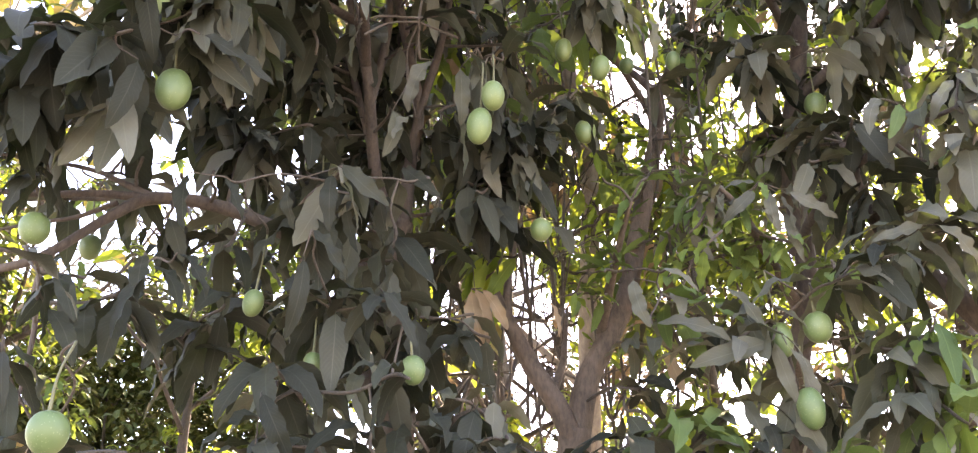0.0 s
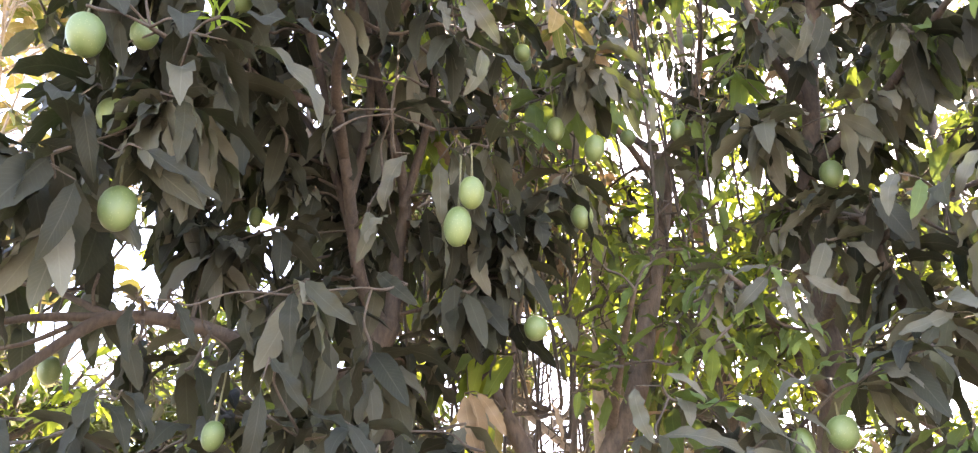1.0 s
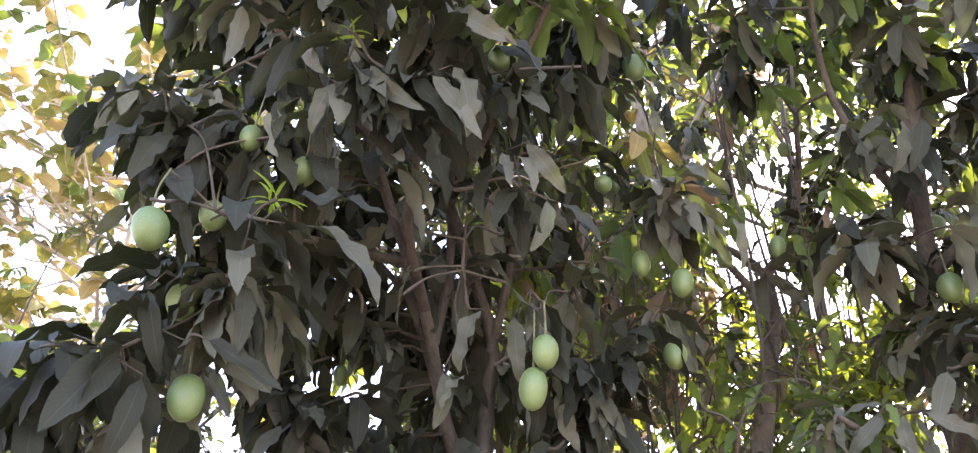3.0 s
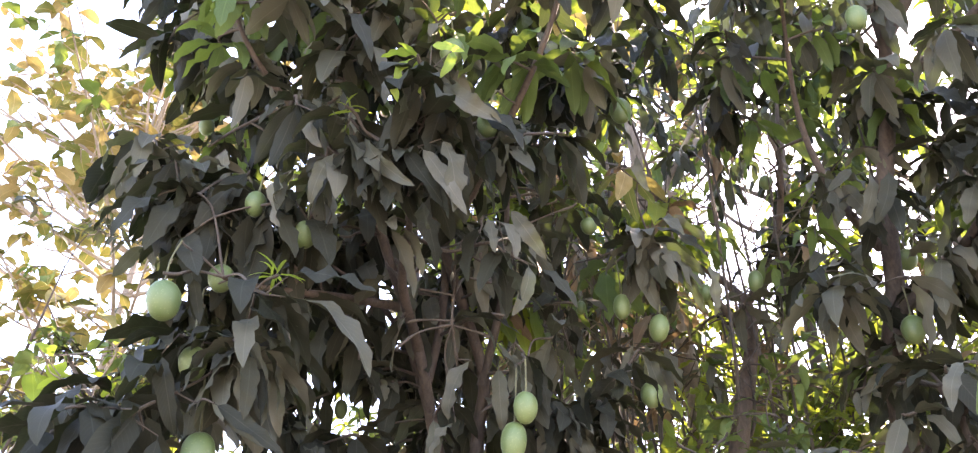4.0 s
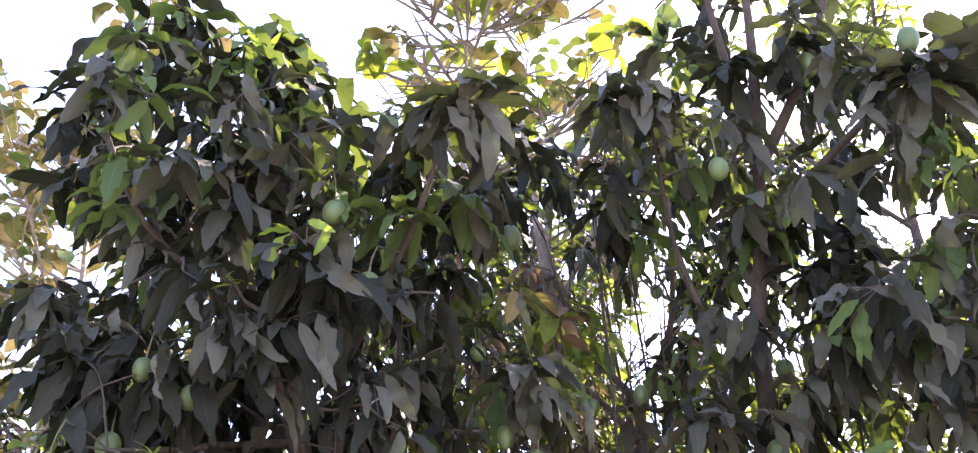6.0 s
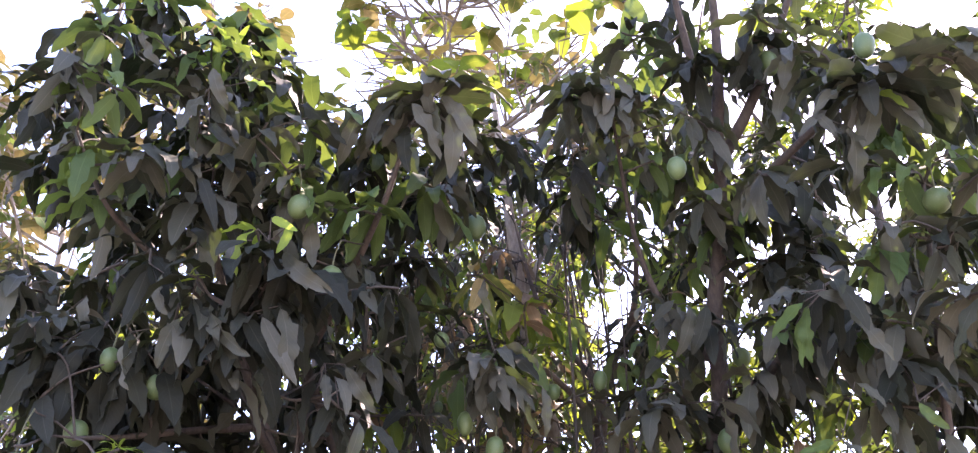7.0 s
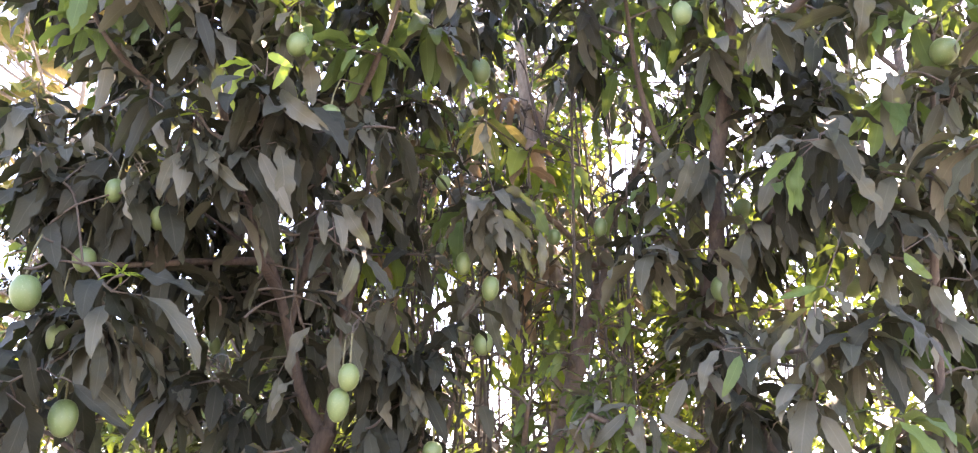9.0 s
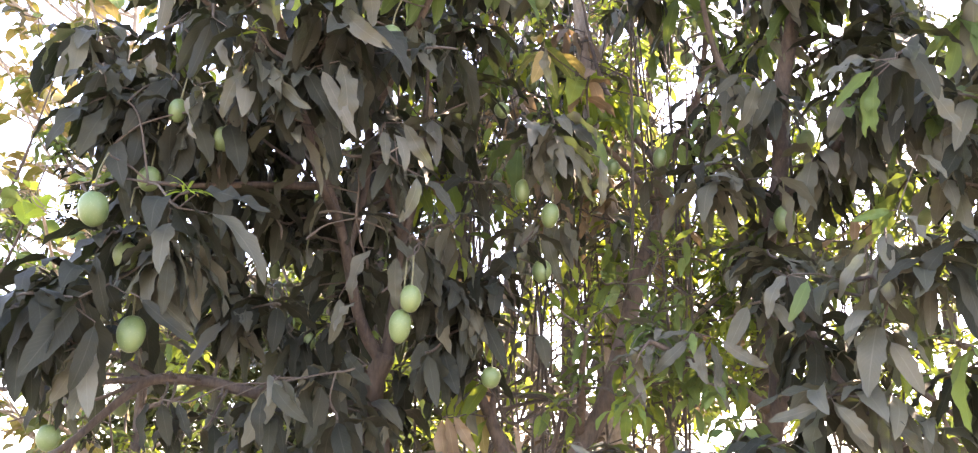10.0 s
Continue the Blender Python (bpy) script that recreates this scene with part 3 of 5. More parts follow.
BRIGHT_LEAVES = [
    (-0.208, 1.962, 3.502, -0.288, 1.929, 3.388, 0.065), (-0.120, 1.961, 3.507, -0.119, 1.947, 3.417, 0.050), (-0.172, 1.957, 3.529, -0.089, 1.922, 3.462, 0.034),
    (-0.253, 1.896, 3.940, -0.174, 1.879, 3.908, 0.027), (1.475, 2.062, 3.840, 1.546, 2.033, 3.742, 0.048),
]
EAST_LEAVES = [
    (1.255, 2.238, 3.306, 1.111, 2.193, 3.269, 0.044), (1.265, 2.238, 3.306, 1.391, 2.204, 3.225, 0.076), (1.247, 2.241, 3.281, 1.196, 2.236, 3.114, 0.030),
    (1.267, 2.295, 2.921, 1.315, 2.266, 2.813, 0.056), (1.389, 2.300, 2.888, 1.466, 2.292, 2.798, 0.045), (1.474, 2.283, 3.003, 1.505, 2.268, 2.912, 0.066),
    (1.549, 2.276, 3.048, 1.578, 2.252, 2.991, 0.031), (1.636, 2.294, 2.930, 1.655, 2.263, 2.797, 0.047), (1.325, 2.274, 3.063, 1.389, 2.261, 2.999, 0.045),
    (1.247, 2.295, 2.919, 1.145, 2.250, 2.879, 0.034), (1.591, 2.283, 3.005, 1.609, 2.244, 2.942, 0.027),
]
FRUIT = FRUIT_A + FRUIT_B + FRUIT_C
CLEAR_AT = np.array([row[:3] for row in FRUIT])
CLEAR_R = np.array([max(row[3:]) * (1.0 if k < 21 else 0.9 if k in (21, 22, 23, 25, 38) else 0.35) for k, row in enumerate(FRUIT)])

# ---- building blocks ----
rng = random.Random(7)


def mesh_object(name, verts, faces, material, parent=None, uvs=None, label="", kind=""):
    """One smooth mesh, in the axes of its thing, under it if it has one."""
    me = bpy.data.meshes.new(name)
    me.from_pydata(verts, [], faces)
    if uvs is not None:
        layer = me.uv_layers.new(name="UVMap")
        loops = np.empty(len(me.loops), dtype=np.int32)
        me.loops.foreach_get("vertex_index", loops)
        layer.data.foreach_set("uv", np.asarray(uvs, np.float32)[loops].ravel())
    me.materials.append(material)
    me.polygons.foreach_set("use_smooth", np.ones(len(me.polygons), dtype=bool))
    ob = new(name, me)
    if parent is not None:
        ob.parent = parent
    return tagged(ob, label=label, kind=kind)


def spline(points, steps=6):
    """A smooth line through points of (x, y, z, radius)."""
    p = np.array(points, float)
    p = np.vstack([2 * p[0] - p[1], p, 2 * p[-1] - p[-2]])
    rows = []
    for k in range(1, len(p) - 2):
        for u in np.linspace(0, 1, steps, endpoint=False):
            a, b, c, d = p[k - 1 : k + 3]
            rows.append(0.5 * (2 * b + (c - a) * u + (2 * a - 5 * b + 4 * c - d) * u**2 + (3 * b - a - 3 * c + d) * u**3))
    rows.append(p[-2])
    return np.array(rows)


def tube(line, sides=8, rough=0.12):
    """Verts and faces of a branch along rows of (x, y, z, radius), lumpy, closed at its tip."""
    verts, faces = [], []
    for k, row in enumerate(line):
        ahead = Vector(line[min(k + 1, len(line) - 1)][:3] - line[max(k - 1, 0)][:3]).normalized()
        u = ahead.cross(Vector((0.31, 0.95, 0.05))).normalized()
        v = ahead.cross(u)
        for s in range(sides):
            a = 2 * math.pi * s / sides
            at = Vector(row[:3])
            r = max(row[3], 0.0008) * (1 + rough * noise.noise(Vector((row[0] * 9 + 3 * math.cos(a), row[1] * 9, row[2] * 9 + 3 * math.sin(a)))))
            verts.append(tuple(at + (u * math.cos(a) + v * math.sin(a)) * r))
    for k in range(len(line) - 1):
        for s in range(sides):
            a, b = k * sides + s, k * sides + (s + 1) % sides
            faces.append((a, b, b + sides, a + sides))
    faces.append(tuple(range((len(line) - 1) * sides, len(line) * sides)))
    return verts, faces


def leaf_shape(e0, e1, width, fold, wave, bend, broad=False, rows=9):
    """A leaf of unit length that leaves its twig along +x at e0 degrees and ends at e1: verts, faces, uvs. Three verts across."""
    verts, uvs, faces = [], [], []
    at, step = np.zeros(3), 1.0 / rows
    for k in range(rows + 1):
        s = k / rows
        a = radians(e0 + (e1 - e0) * s**0.75)
        sway = radians(bend) * s
        ahead = np.array([math.cos(a) * math.cos(sway), math.cos(a) * math.sin(sway), math.sin(a)])
        side = np.array([-math.sin(sway), math.cos(sway), 0])
        up = np.cross(ahead, side)
        if broad:
            w = width * (math.sin(math.pi * min(1, max(0, (s - 0.1) / 0.9)) ** 0.8)) ** 0.7 if s > 0.1 else 0.012
        else:
            blade = min(1, max(0, (s - 0.1) / 0.9))
            w = 0.010 if s < 0.1 else max(0.004, 1.02 * width * (math.sin(math.pi * blade**0.86)) ** 0.62 * (1 - 0.22 * blade))
        for j in (-1, 0, 1):
            beat = s * (19 + 5 * j) + e0 + 2.1 * j + 3 * bend
            edge = w * (1 + (0.22 * wave + 0.03) * math.sin(beat * 1.7))
            lift = fold * w * abs(j) + wave * w * abs(j) * math.sin(beat)
            verts.append(at + side * (0.5 * edge * j) + up * lift)
            uvs.append((0.5 + 0.5 * j, s))
        at = at + ahead * step
    for k in range(rows):
        for j in range(2):
            a = 3 * k + j
            faces.append((a, a + 1, a + 4, a + 3))
    return np.array(verts), np.array(faces), np.array(uvs)


shape_rng = random.Random(11)
# hanging, drooping, arching and spreading forms of the long mango leaf
u = shape_rng.uniform
HANGING = [leaf_shape(u(-65, -10), u(-98, -76), u(0.25, 0.34), u(-0.05, 0.22), u(0.06, 0.24), u(-35, 35), False, 11) for _ in range(14)]
ARCHING = [leaf_shape(u(5, 45), u(-90, -55), u(0.24, 0.32), u(-0.05, 0.22), u(0.06, 0.24), u(-35, 35), False, 11) for _ in range(14)]
SPREADING = [leaf_shape(u(10, 55), u(-30, 15), u(0.2, 0.28), u(0.05, 0.2), u(0.03, 0.14), u(-20, 20), False, 9) for _ in range(6)]
DISTANT = [leaf_shape(u(-30, 35), u(-88, -30), u(0.24, 0.32), u(0.05, 0.2), 0.0, u(-25, 25), False, 5) for _ in range(12)]
FLAT = [leaf_shape(u(14, 40), u(-62, -16), 0.27, u(0.0, 0.3), u(0.1, 0.28), u(-36, 36), False, 15) for _ in range(18)]
NARROW = [leaf_shape(shape_rng.uniform(5, 50), shape_rng.uniform(-60, 10), shape_rng.uniform(0.11, 0.15), 0.1, 0.05, shape_rng.uniform(-25, 25)) for _ in range(6)]
BROAD = [leaf_shape(shape_rng.uniform(-30, 30), shape_rng.uniform(-80, -20), shape_rng.uniform(0.5, 0.66), shape_rng.uniform(0.03, 0.15), shape_rng.uniform(0.03, 0.12), shape_rng.uniform(-25, 25), True, 6) for _ in range(6)]
SMALL = [leaf_shape(shape_rng.uniform(-40, 40), shape_rng.uniform(-70, 0), shape_rng.uniform(0.3, 0.44), 0.1, 0.05, shape_rng.uniform(-20, 20), True, 3) for _ in range(5)]


class Leaves:
    """Leaves of one look, gathered as (shape, pose) and then joined into one mesh, or set out one by one."""

    def __init__(self):
        self.items = []

    def add(self, shape, m):
        self.items.append((shape, m))

    def joined(self, name, material, parent, label=""):
        if not self.items:
            return
        verts, faces, uvs, count = [], [], [], 0
        for (v, f, uv), m in self.items:
            a = np.array(m)
            verts.append(v @ a[:3, :3].T + a[:3, 3])
            faces.append(f + count)
            uvs.append(uv)
            count += len(v)
        mesh_object(name, np.vstack(verts).tolist(), np.vstack(faces).tolist(), material, parent, np.vstack(uvs), label, "stuff")

    def singly(self, name, material, parent, label=""):
        made = {}
        for shape, m in self.items:
            key = id(shape)
            if key not in made:
                ob = mesh_object(name, shape[0].tolist(), shape[1].tolist(), material, parent, shape[2], label)
                made[key] = ob.data
            else:
                ob = new(name, made[key])
                ob.parent = parent
                tagged(ob, label=label)
            ob.matrix_basis = m


OPEN_SIDE = np.array([(0.05, 0.5, 1.75), (0.6, -0.15, 2.3)])


def crowds_fruit(m):
    """Whether a leaf would hang close against a fruit, on the open side from which the fruit is picked."""
    pts = np.array([m @ Vector((u, 0, w)) for u, w in ((0.25, 0.0), (0.6, -0.2), (0.5, -0.7))])
    for side in OPEN_SIDE:
        way = CLEAR_AT - side
        far = np.linalg.norm(way, axis=1)
        way = way / far[:, None]
        for p in pts:
            off = p - side
            along = way @ off
            gap = np.linalg.norm(off - along[:, None] * way, axis=1)
            if np.any((gap < CLEAR_R * along / far + 0.2 * CLEAR_R) & (along < far + 0.02)):
                return True
    return False


# open sky between the forked limbs and under the low bough: places and radii, as one standing below them sees it
BELOW = np.array((-0.06, 0.4, 1.48))
OPENINGS = np.array([(0.18, 3.06, 2.29, 0.1), (0.35, 3.08, 2.21, 0.05), (0.19, 3.04, 2.44, 0.05), (0.15, 3.03, 2.52, 0.04), (-1.19, 2.98, 2.86, 0.05), (-0.95, 2.99, 2.8, 0.035), (-1.15, 3.01, 2.65, 0.06), (-1.02, 3.03, 2.48, 0.045), (0.21, 3.2, 2.15, 0.04), (0.17, 3.2, 2.23, 0.04), (0.13, 3.2, 2.3, 0.035), (0.09, 3.2, 2.38, 0.035), (0.05, 3.2, 2.46, 0.03), (0.25, 3.2, 2.06, 0.03)])


def in_opening(m):
    """Whether a leaf behind the front twigs would fill one of the openings."""
    if m.translation.y < 2.3:
        return False
    way = OPENINGS[:, :3] - BELOW
    far = np.linalg.norm(way, axis=1)
    way = way / far[:, None]
    for q in ((0.15, 0, 0), (0.6, 0, -0.25), (0.6, 0, -0.8)):
        off = np.array(m @ Vector(q)) - BELOW
        along = way @ off
        if np.any(np.linalg.norm(off - along[:, None] * way, axis=1) < OPENINGS[:, 3] * along / far):
            return True
    return False


class Tree:
    """A tree: limbs, twigs and leaves about its base, gathered first and built at the end."""

    def __init__(self, base):
        self.base = Vector(base)
        self.limbs, self.twigs, self.names = [], [], []
        self.near = {}
        self.tips = []
        self.wood, self.used = np.zeros((30000, 4)), 0
        self.far = {}
        self.count = 0

    def limb(self, points, name="limb", steps=7):
        self.limbs.append(spline(points, steps))
        self.names.append(name)
        return self

    def nearest(self, p):
        best = None
        for line in self.limbs:
            d = np.linalg.norm((line[:, :3] - np.array(p)) * (1, 0.8, 1), axis=1) + 0.5 * np.maximum(0, line[:, 2] - p[2] - 0.03)
            k = int(d.argmin())
            if best is None or d[k] < best[0]:
                best = (d[k], line[k])
        return best

    def root_for(self, p):
        """The nearest place on a limb or on an older twig from which a twig to p can spring."""
        if self.used == 0:
            for line in self.limbs:
                self.learn(line)
        pts = self.wood[: self.used]
        d = np.linalg.norm((pts[:, :3] - np.array(p)) * (1, 0.8, 1), axis=1) + 0.5 * np.maximum(0, pts[:, 2] - p[2] - 0.03) + np.where(pts[:, 3] < 0.003, 0.06, 0.0)
        return pts[int(d.argmin())].copy()

    def learn(self, line):
        if self.used + len(line) < len(self.wood):
            self.wood[self.used : self.used + len(line)] = line
            self.used += len(line)

    def twig(self, p, radius=0.0045):
        """A twig from the nearest wood to p, bowed; returns its way at the tip."""
        root = self.root_for(p)
        a, b = Vector(root[:3]), Vector(p)
        far = (b - a).length
        mid = a.lerp(b, 0.5) + Vector((rng.uniform(-0.1, 0.1), rng.uniform(-0.1, 0.1), rng.uniform(-0.05, 0.12))) * far
        near_tip = a.lerp(b, 0.82) + Vector((rng.uniform(-0.06, 0.06), rng.uniform(-0.06, 0.06), rng.uniform(-0.04, 0.05))) * far
        r0 = max(radius * 0.8, min(root[3] * 0.8, radius * (1 + 1.6 * far)))
        line = spline([(*a, r0), (*mid, r0 * 0.75), (*near_tip, radius), (*b, radius * 0.8)], 5)
        self.twigs.append(line)
        self.tips.append(b)
        if far > 0.2:
            self.learn(line[4:-4])
        return (b - near_tip).normalized()

    def spray(self, p):
        """Joins p to the tip of a twig close by, or else to the nearest limb."""
        close = min(self.tips, key=lambda q: (q - p).length, default=None)
        if close is None or (close - p).length > 0.16:
            self.twig(p, 0.0028)
        elif (close - p).length > 0.004:
            self.twigs.append(spline([(*close, 0.0022), (*close.lerp(p, 0.5), 0.0018), (*p, 0.0014)], 2))

    def put(self, look_of, shape, m, single, check=True):
        if check and (crowds_fruit(m) or in_opening(m)):
            return
        m = Matrix.Translation(-self.base) @ m
        store = self.near if single else self.far
        store.setdefault(look_of, Leaves()).add(shape, m)
        if single:
            self.count += 1


def whorl(tree, p, size, count, look_of, shapes, single=False, back=0.1, turn=None, twig=True, spread=1.0):
    """A whorl of leaves round the tip of a twig at p."""
    way = tree.twig(p) if twig else Vector((0, 0, 1))
    start = rng.uniform(0, 6.28) if turn is None else turn
    for k in range(count):
        kind = shapes[rng.randrange(len(shapes))]
        shape = kind[rng.randrange(len(kind))]
        a = start + k * 2.4 * spread + rng.uniform(-0.3, 0.3)
        at = Vector(p) - way * (back * (k / max(1, count - 1)) * rng.uniform(0.6, 1.2))
        s = size * rng.uniform(0.72, 1.12)
        m = Matrix.Translation(at) @ Matrix.Rotation(a, 4, "Z") @ Matrix.Rotation(rng.uniform(-0.25, 0.25), 4, "Y") @ Matrix.Rotation(rng.uniform(-0.5, 0.5), 4, "X") @ Matrix.Scale(s, 4)
        tree.put(look_of, shape, m, single and tree.count < 240)


def build_tree(tree, name, label, bark, looks, twig_bark=None, category="tree", group="", singles=290):
    root = new(name)
    root.location = tree.base
    tagged(root, label, category, group)
    off = np.array([*tree.base, 0.0])
    for line, part_name in zip(tree.limbs, tree.names):
        v, f = tube(line - off, 10)
        mesh_object(part_name, v, f, bark, root)
    verts, faces = [], []
    for line in tree.twigs:
        v, f = tube(line - off, 5, 0.2)
        faces += [tuple(i + len(verts) for i in face) for face in f]
        verts += v
    if verts:
        mesh_object("branchwork", verts, faces, twig_bark or TWIG_BARK, root, kind="stuff")
    # of the leaves on the far side of the tree only those nearest to the open are singled out
    if singles:
        pool = sorted((m.translation.y, look_of, k) for look_of, bag in tree.far.items() for k, (_, m) in enumerate(bag.items))
        chosen = {(look_of, k) for _, look_of, k in pool[: max(0, singles - tree.count)]}
        for look_of, bag in tree.far.items():
            near = tree.near.setdefault(look_of, Leaves())
            near.items += [item for k, item in enumerate(bag.items) if (look_of, k) in chosen]
            bag.items = [item for k, item in enumerate(bag.items) if (look_of, k) not in chosen]
    for look_of, bag in tree.near.items():
        bag.singly("leaf", looks[look_of][0], root, looks[look_of][1])
    for look_of, bag in tree.far.items():
        bag.joined("foliage", looks[look_of][0], root, looks[look_of][1])
    return root


LOOKS = {
    "dark": (SHADED_LEAF, "clean blackish-green mango leaf, darkened for shade"),
    "old": (OLD_LEAF, "dusty dark green mango leaf"), "mid": (MID_LEAF, "green mango leaf"), "new": (NEW_LEAF, "fresh yellow-green mango leaf"),
    "back": (BACK_LEAF, "yellow-green leaf with sunlight in its colour"), "dry": (DRY_LEAF, "yellowing broad leaf"), "dead": (DEAD_LEAF, "dry brown leaf"), "shrub": (SHRUB_LEAF, "small shrub leaf"),
}

# ---- ground ----
size, cells = 260.0, 60
gv = [((i / cells - 0.5) * size, (j / cells - 0.5) * size + 20, 0.05 * noise.noise(Vector((i * 0.7, j * 0.7, 0)))) for j in range(cells + 1) for i in range(cells + 1)]
gf = [(j * (cells + 1) + i, j * (cells + 1) + i + 1, (j + 1) * (cells + 1) + i + 1, (j + 1) * (cells + 1) + i) for j in range(cells) for i in range(cells)]
tagged(mesh_object("ground", gv, gf, earth_material()), "dry brown earth with leaf litter under the orchard trees", "ground", kind="structure")

# ---- the trees' wood ----
left_tree = Tree((-0.24, 3.27, 0.00))
left_tree.limb([(-0.24, 3.27, -0.05, 0.07), (-0.28, 3.25, 1.12, 0.06), (-0.26, 3.14, 2.04, 0.052), (-0.30, 2.98, 2.51, 0.04), (-0.25, 2.95, 2.67, 0.034)], "trunk")
left_tree.limb([(-0.26, 2.96, 2.63, 0.024), (-0.33, 2.89, 2.78, 0.02), (-0.36, 2.71, 3.06, 0.0165), (-0.44, 2.55, 3.36, 0.014), (-0.49, 2.33, 3.69, 0.013), (-0.47, 2.06, 4.00, 0.008)])
left_tree.limb([(-0.25, 2.96, 2.65, 0.024), (-0.23, 2.98, 2.91, 0.02), (-0.21, 2.94, 3.08, 0.018), (-0.29, 2.71, 3.41, 0.015), (-0.32, 2.53, 3.65, 0.016), (-0.28, 2.30, 3.97, 0.009)])
left_tree.limb([(-0.29, 3.00, 2.50, 0.0243), (-0.43, 2.78, 2.48, 0.0213), (-0.61, 2.62, 2.51, 0.0190), (-0.70, 2.58, 2.53, 0.0175), (-0.79, 2.55, 2.535, 0.0167), (-0.875, 2.53, 2.525, 0.0160), (-0.935, 2.50, 2.467, 0.0137), (-0.98, 2.47, 2.412, 0.0122), (-1.03, 2.43, 2.342, 0.0110), (-1.11, 2.40, 2.287, 0.0099), (-1.40, 2.40, 2.23, 0.0068)], "bough")
left_tree.limb([(-0.85, 2.535, 2.53, 0.0122), (-0.96, 2.50, 2.523, 0.0099), (-1.015, 2.47, 2.508, 0.0091), (-1.09, 2.43, 2.485, 0.0076), (-1.25, 2.40, 2.487, 0.0061), (-1.45, 2.36, 2.5, 0.0038)], "bough")
left_tree.limb([(-0.86, 2.54, 2.535, 0.0106), (-0.96, 2.55, 2.589, 0.0084), (-1.02, 2.56, 2.62, 0.0068), (-1.145, 2.55, 2.643, 0.0053), (-1.36, 2.52, 2.66, 0.0030)], "bough")
left_tree.limb([(-1.03, 2.43, 2.342, 0.0080), (-1.05, 2.42, 2.25, 0.0072), (-1.04, 2.43, 2.15, 0.0061), (-1.05, 2.44, 2.00, 0.0038)], "bough")
left_tree.limb([(-0.88, 2.53, 2.53, 0.0076), (-0.98, 2.58, 2.55, 0.0061), (-1.1, 2.60, 2.56, 0.0046), (-1.28, 2.60, 2.55, 0.0023)], "bough")
left_tree.limb([(-0.93, 2.50, 2.50, 0.0068), (-1.03, 2.52, 2.47, 0.0057), (-1.14, 2.52, 2.45, 0.0046), (-1.3, 2.5, 2.40, 0.0023)], "bough")
left_tree.limb([(-0.36, 2.71, 3.06, 0.017), (-0.35, 2.45, 3.14, 0.013), (-0.29, 2.26, 3.21, 0.01), (-0.27, 2.10, 3.32, 0.006)], "bough")
left_tree.limb([(-0.29, 2.71, 3.40, 0.015), (-0.12, 2.49, 3.52, 0.012), (0.07, 2.26, 3.72, 0.009), (0.17, 2.14, 3.91, 0.006)], "bough")
left_tree.limb([(-0.39, 2.65, 3.17, 0.014), (-0.53, 2.41, 3.10, 0.011), (-0.63, 2.23, 3.04, 0.008), (-0.69, 2.08, 3.00, 0.005)], "bough")
left_tree.limb([(-0.46, 2.47, 3.47, 0.013), (-0.58, 2.24, 3.55, 0.01), (-0.67, 2.02, 3.64, 0.007), (-0.71, 1.86, 3.80, 0.004)], "bough")
left_tree.limb([(-0.27, 3.07, 2.27, 0.024), (-0.38, 2.83, 2.13, 0.018), (-0.42, 2.64, 2.09, 0.013), (-0.47, 2.46, 2.02, 0.007)], "bough")
left_tree.limb([(-0.28, 3.11, 2.13, 0.022), (-0.14, 2.86, 2.04, 0.016), (-0.04, 2.66, 2.02, 0.01), (0.02, 2.57, 1.92, 0.006)], "bough")
left_tree.limb([(-0.345, 2.77, 2.98, 0.015), (-0.31, 2.8, 3.2, 0.013), (-0.29, 2.76, 3.42, 0.011), (-0.27, 2.66, 3.7, 0.007)], "stem")
left_tree.limb([(-0.215, 2.95, 3.03, 0.015), (-0.14, 2.87, 3.25, 0.012), (-0.1, 2.77, 3.46, 0.009), (-0.07, 2.66, 3.7, 0.005)], "stem")
left_tree.limb([(-0.335, 2.87, 2.83, 0.014), (-0.41, 2.82, 3.1, 0.011), (-0.5, 2.76, 3.25, 0.008), (-0.64, 2.68, 3.36, 0.005)], "stem")
left_stems = [1, 2, len(left_tree.limbs) - 3, len(left_tree.limbs) - 2, len(left_tree.limbs) - 1]

fork_tree = Tree((0.24, 3.43, 0.00))
fork_tree.limb([(0.24, 3.43, -0.05, 0.085), (0.23, 3.43, 1.13, 0.075), (0.25, 3.32, 1.8, 0.062), (0.274, 3.25, 2.12, 0.05)], "trunk")
fork_tree.limb([(0.275, 3.25, 2.06, 0.036), (0.215, 3.22, 2.19, 0.032), (0.15, 3.22, 2.3, 0.029), (0.098, 3.22, 2.41, 0.026), (0.056, 3.22, 2.5, 0.019), (-0.0, 3.19, 2.64, 0.011), (-0.11, 3.1, 2.76, 0.008), (-0.3, 2.96, 2.68, 0.004)])
fork_tree.limb([(0.07, 3.22, 2.46, 0.016), (0.08, 3.23, 2.58, 0.012), (0.11, 3.26, 2.72, 0.008), (0.15, 3.24, 2.9, 0.004)], "bough")
fork_tree.limb([(0.2, 3.23, 2.2, 0.018), (0.24, 3.31, 2.3, 0.014), (0.27, 3.38, 2.38, 0.011), (0.31, 3.5, 2.6, 0.006)], "bough")
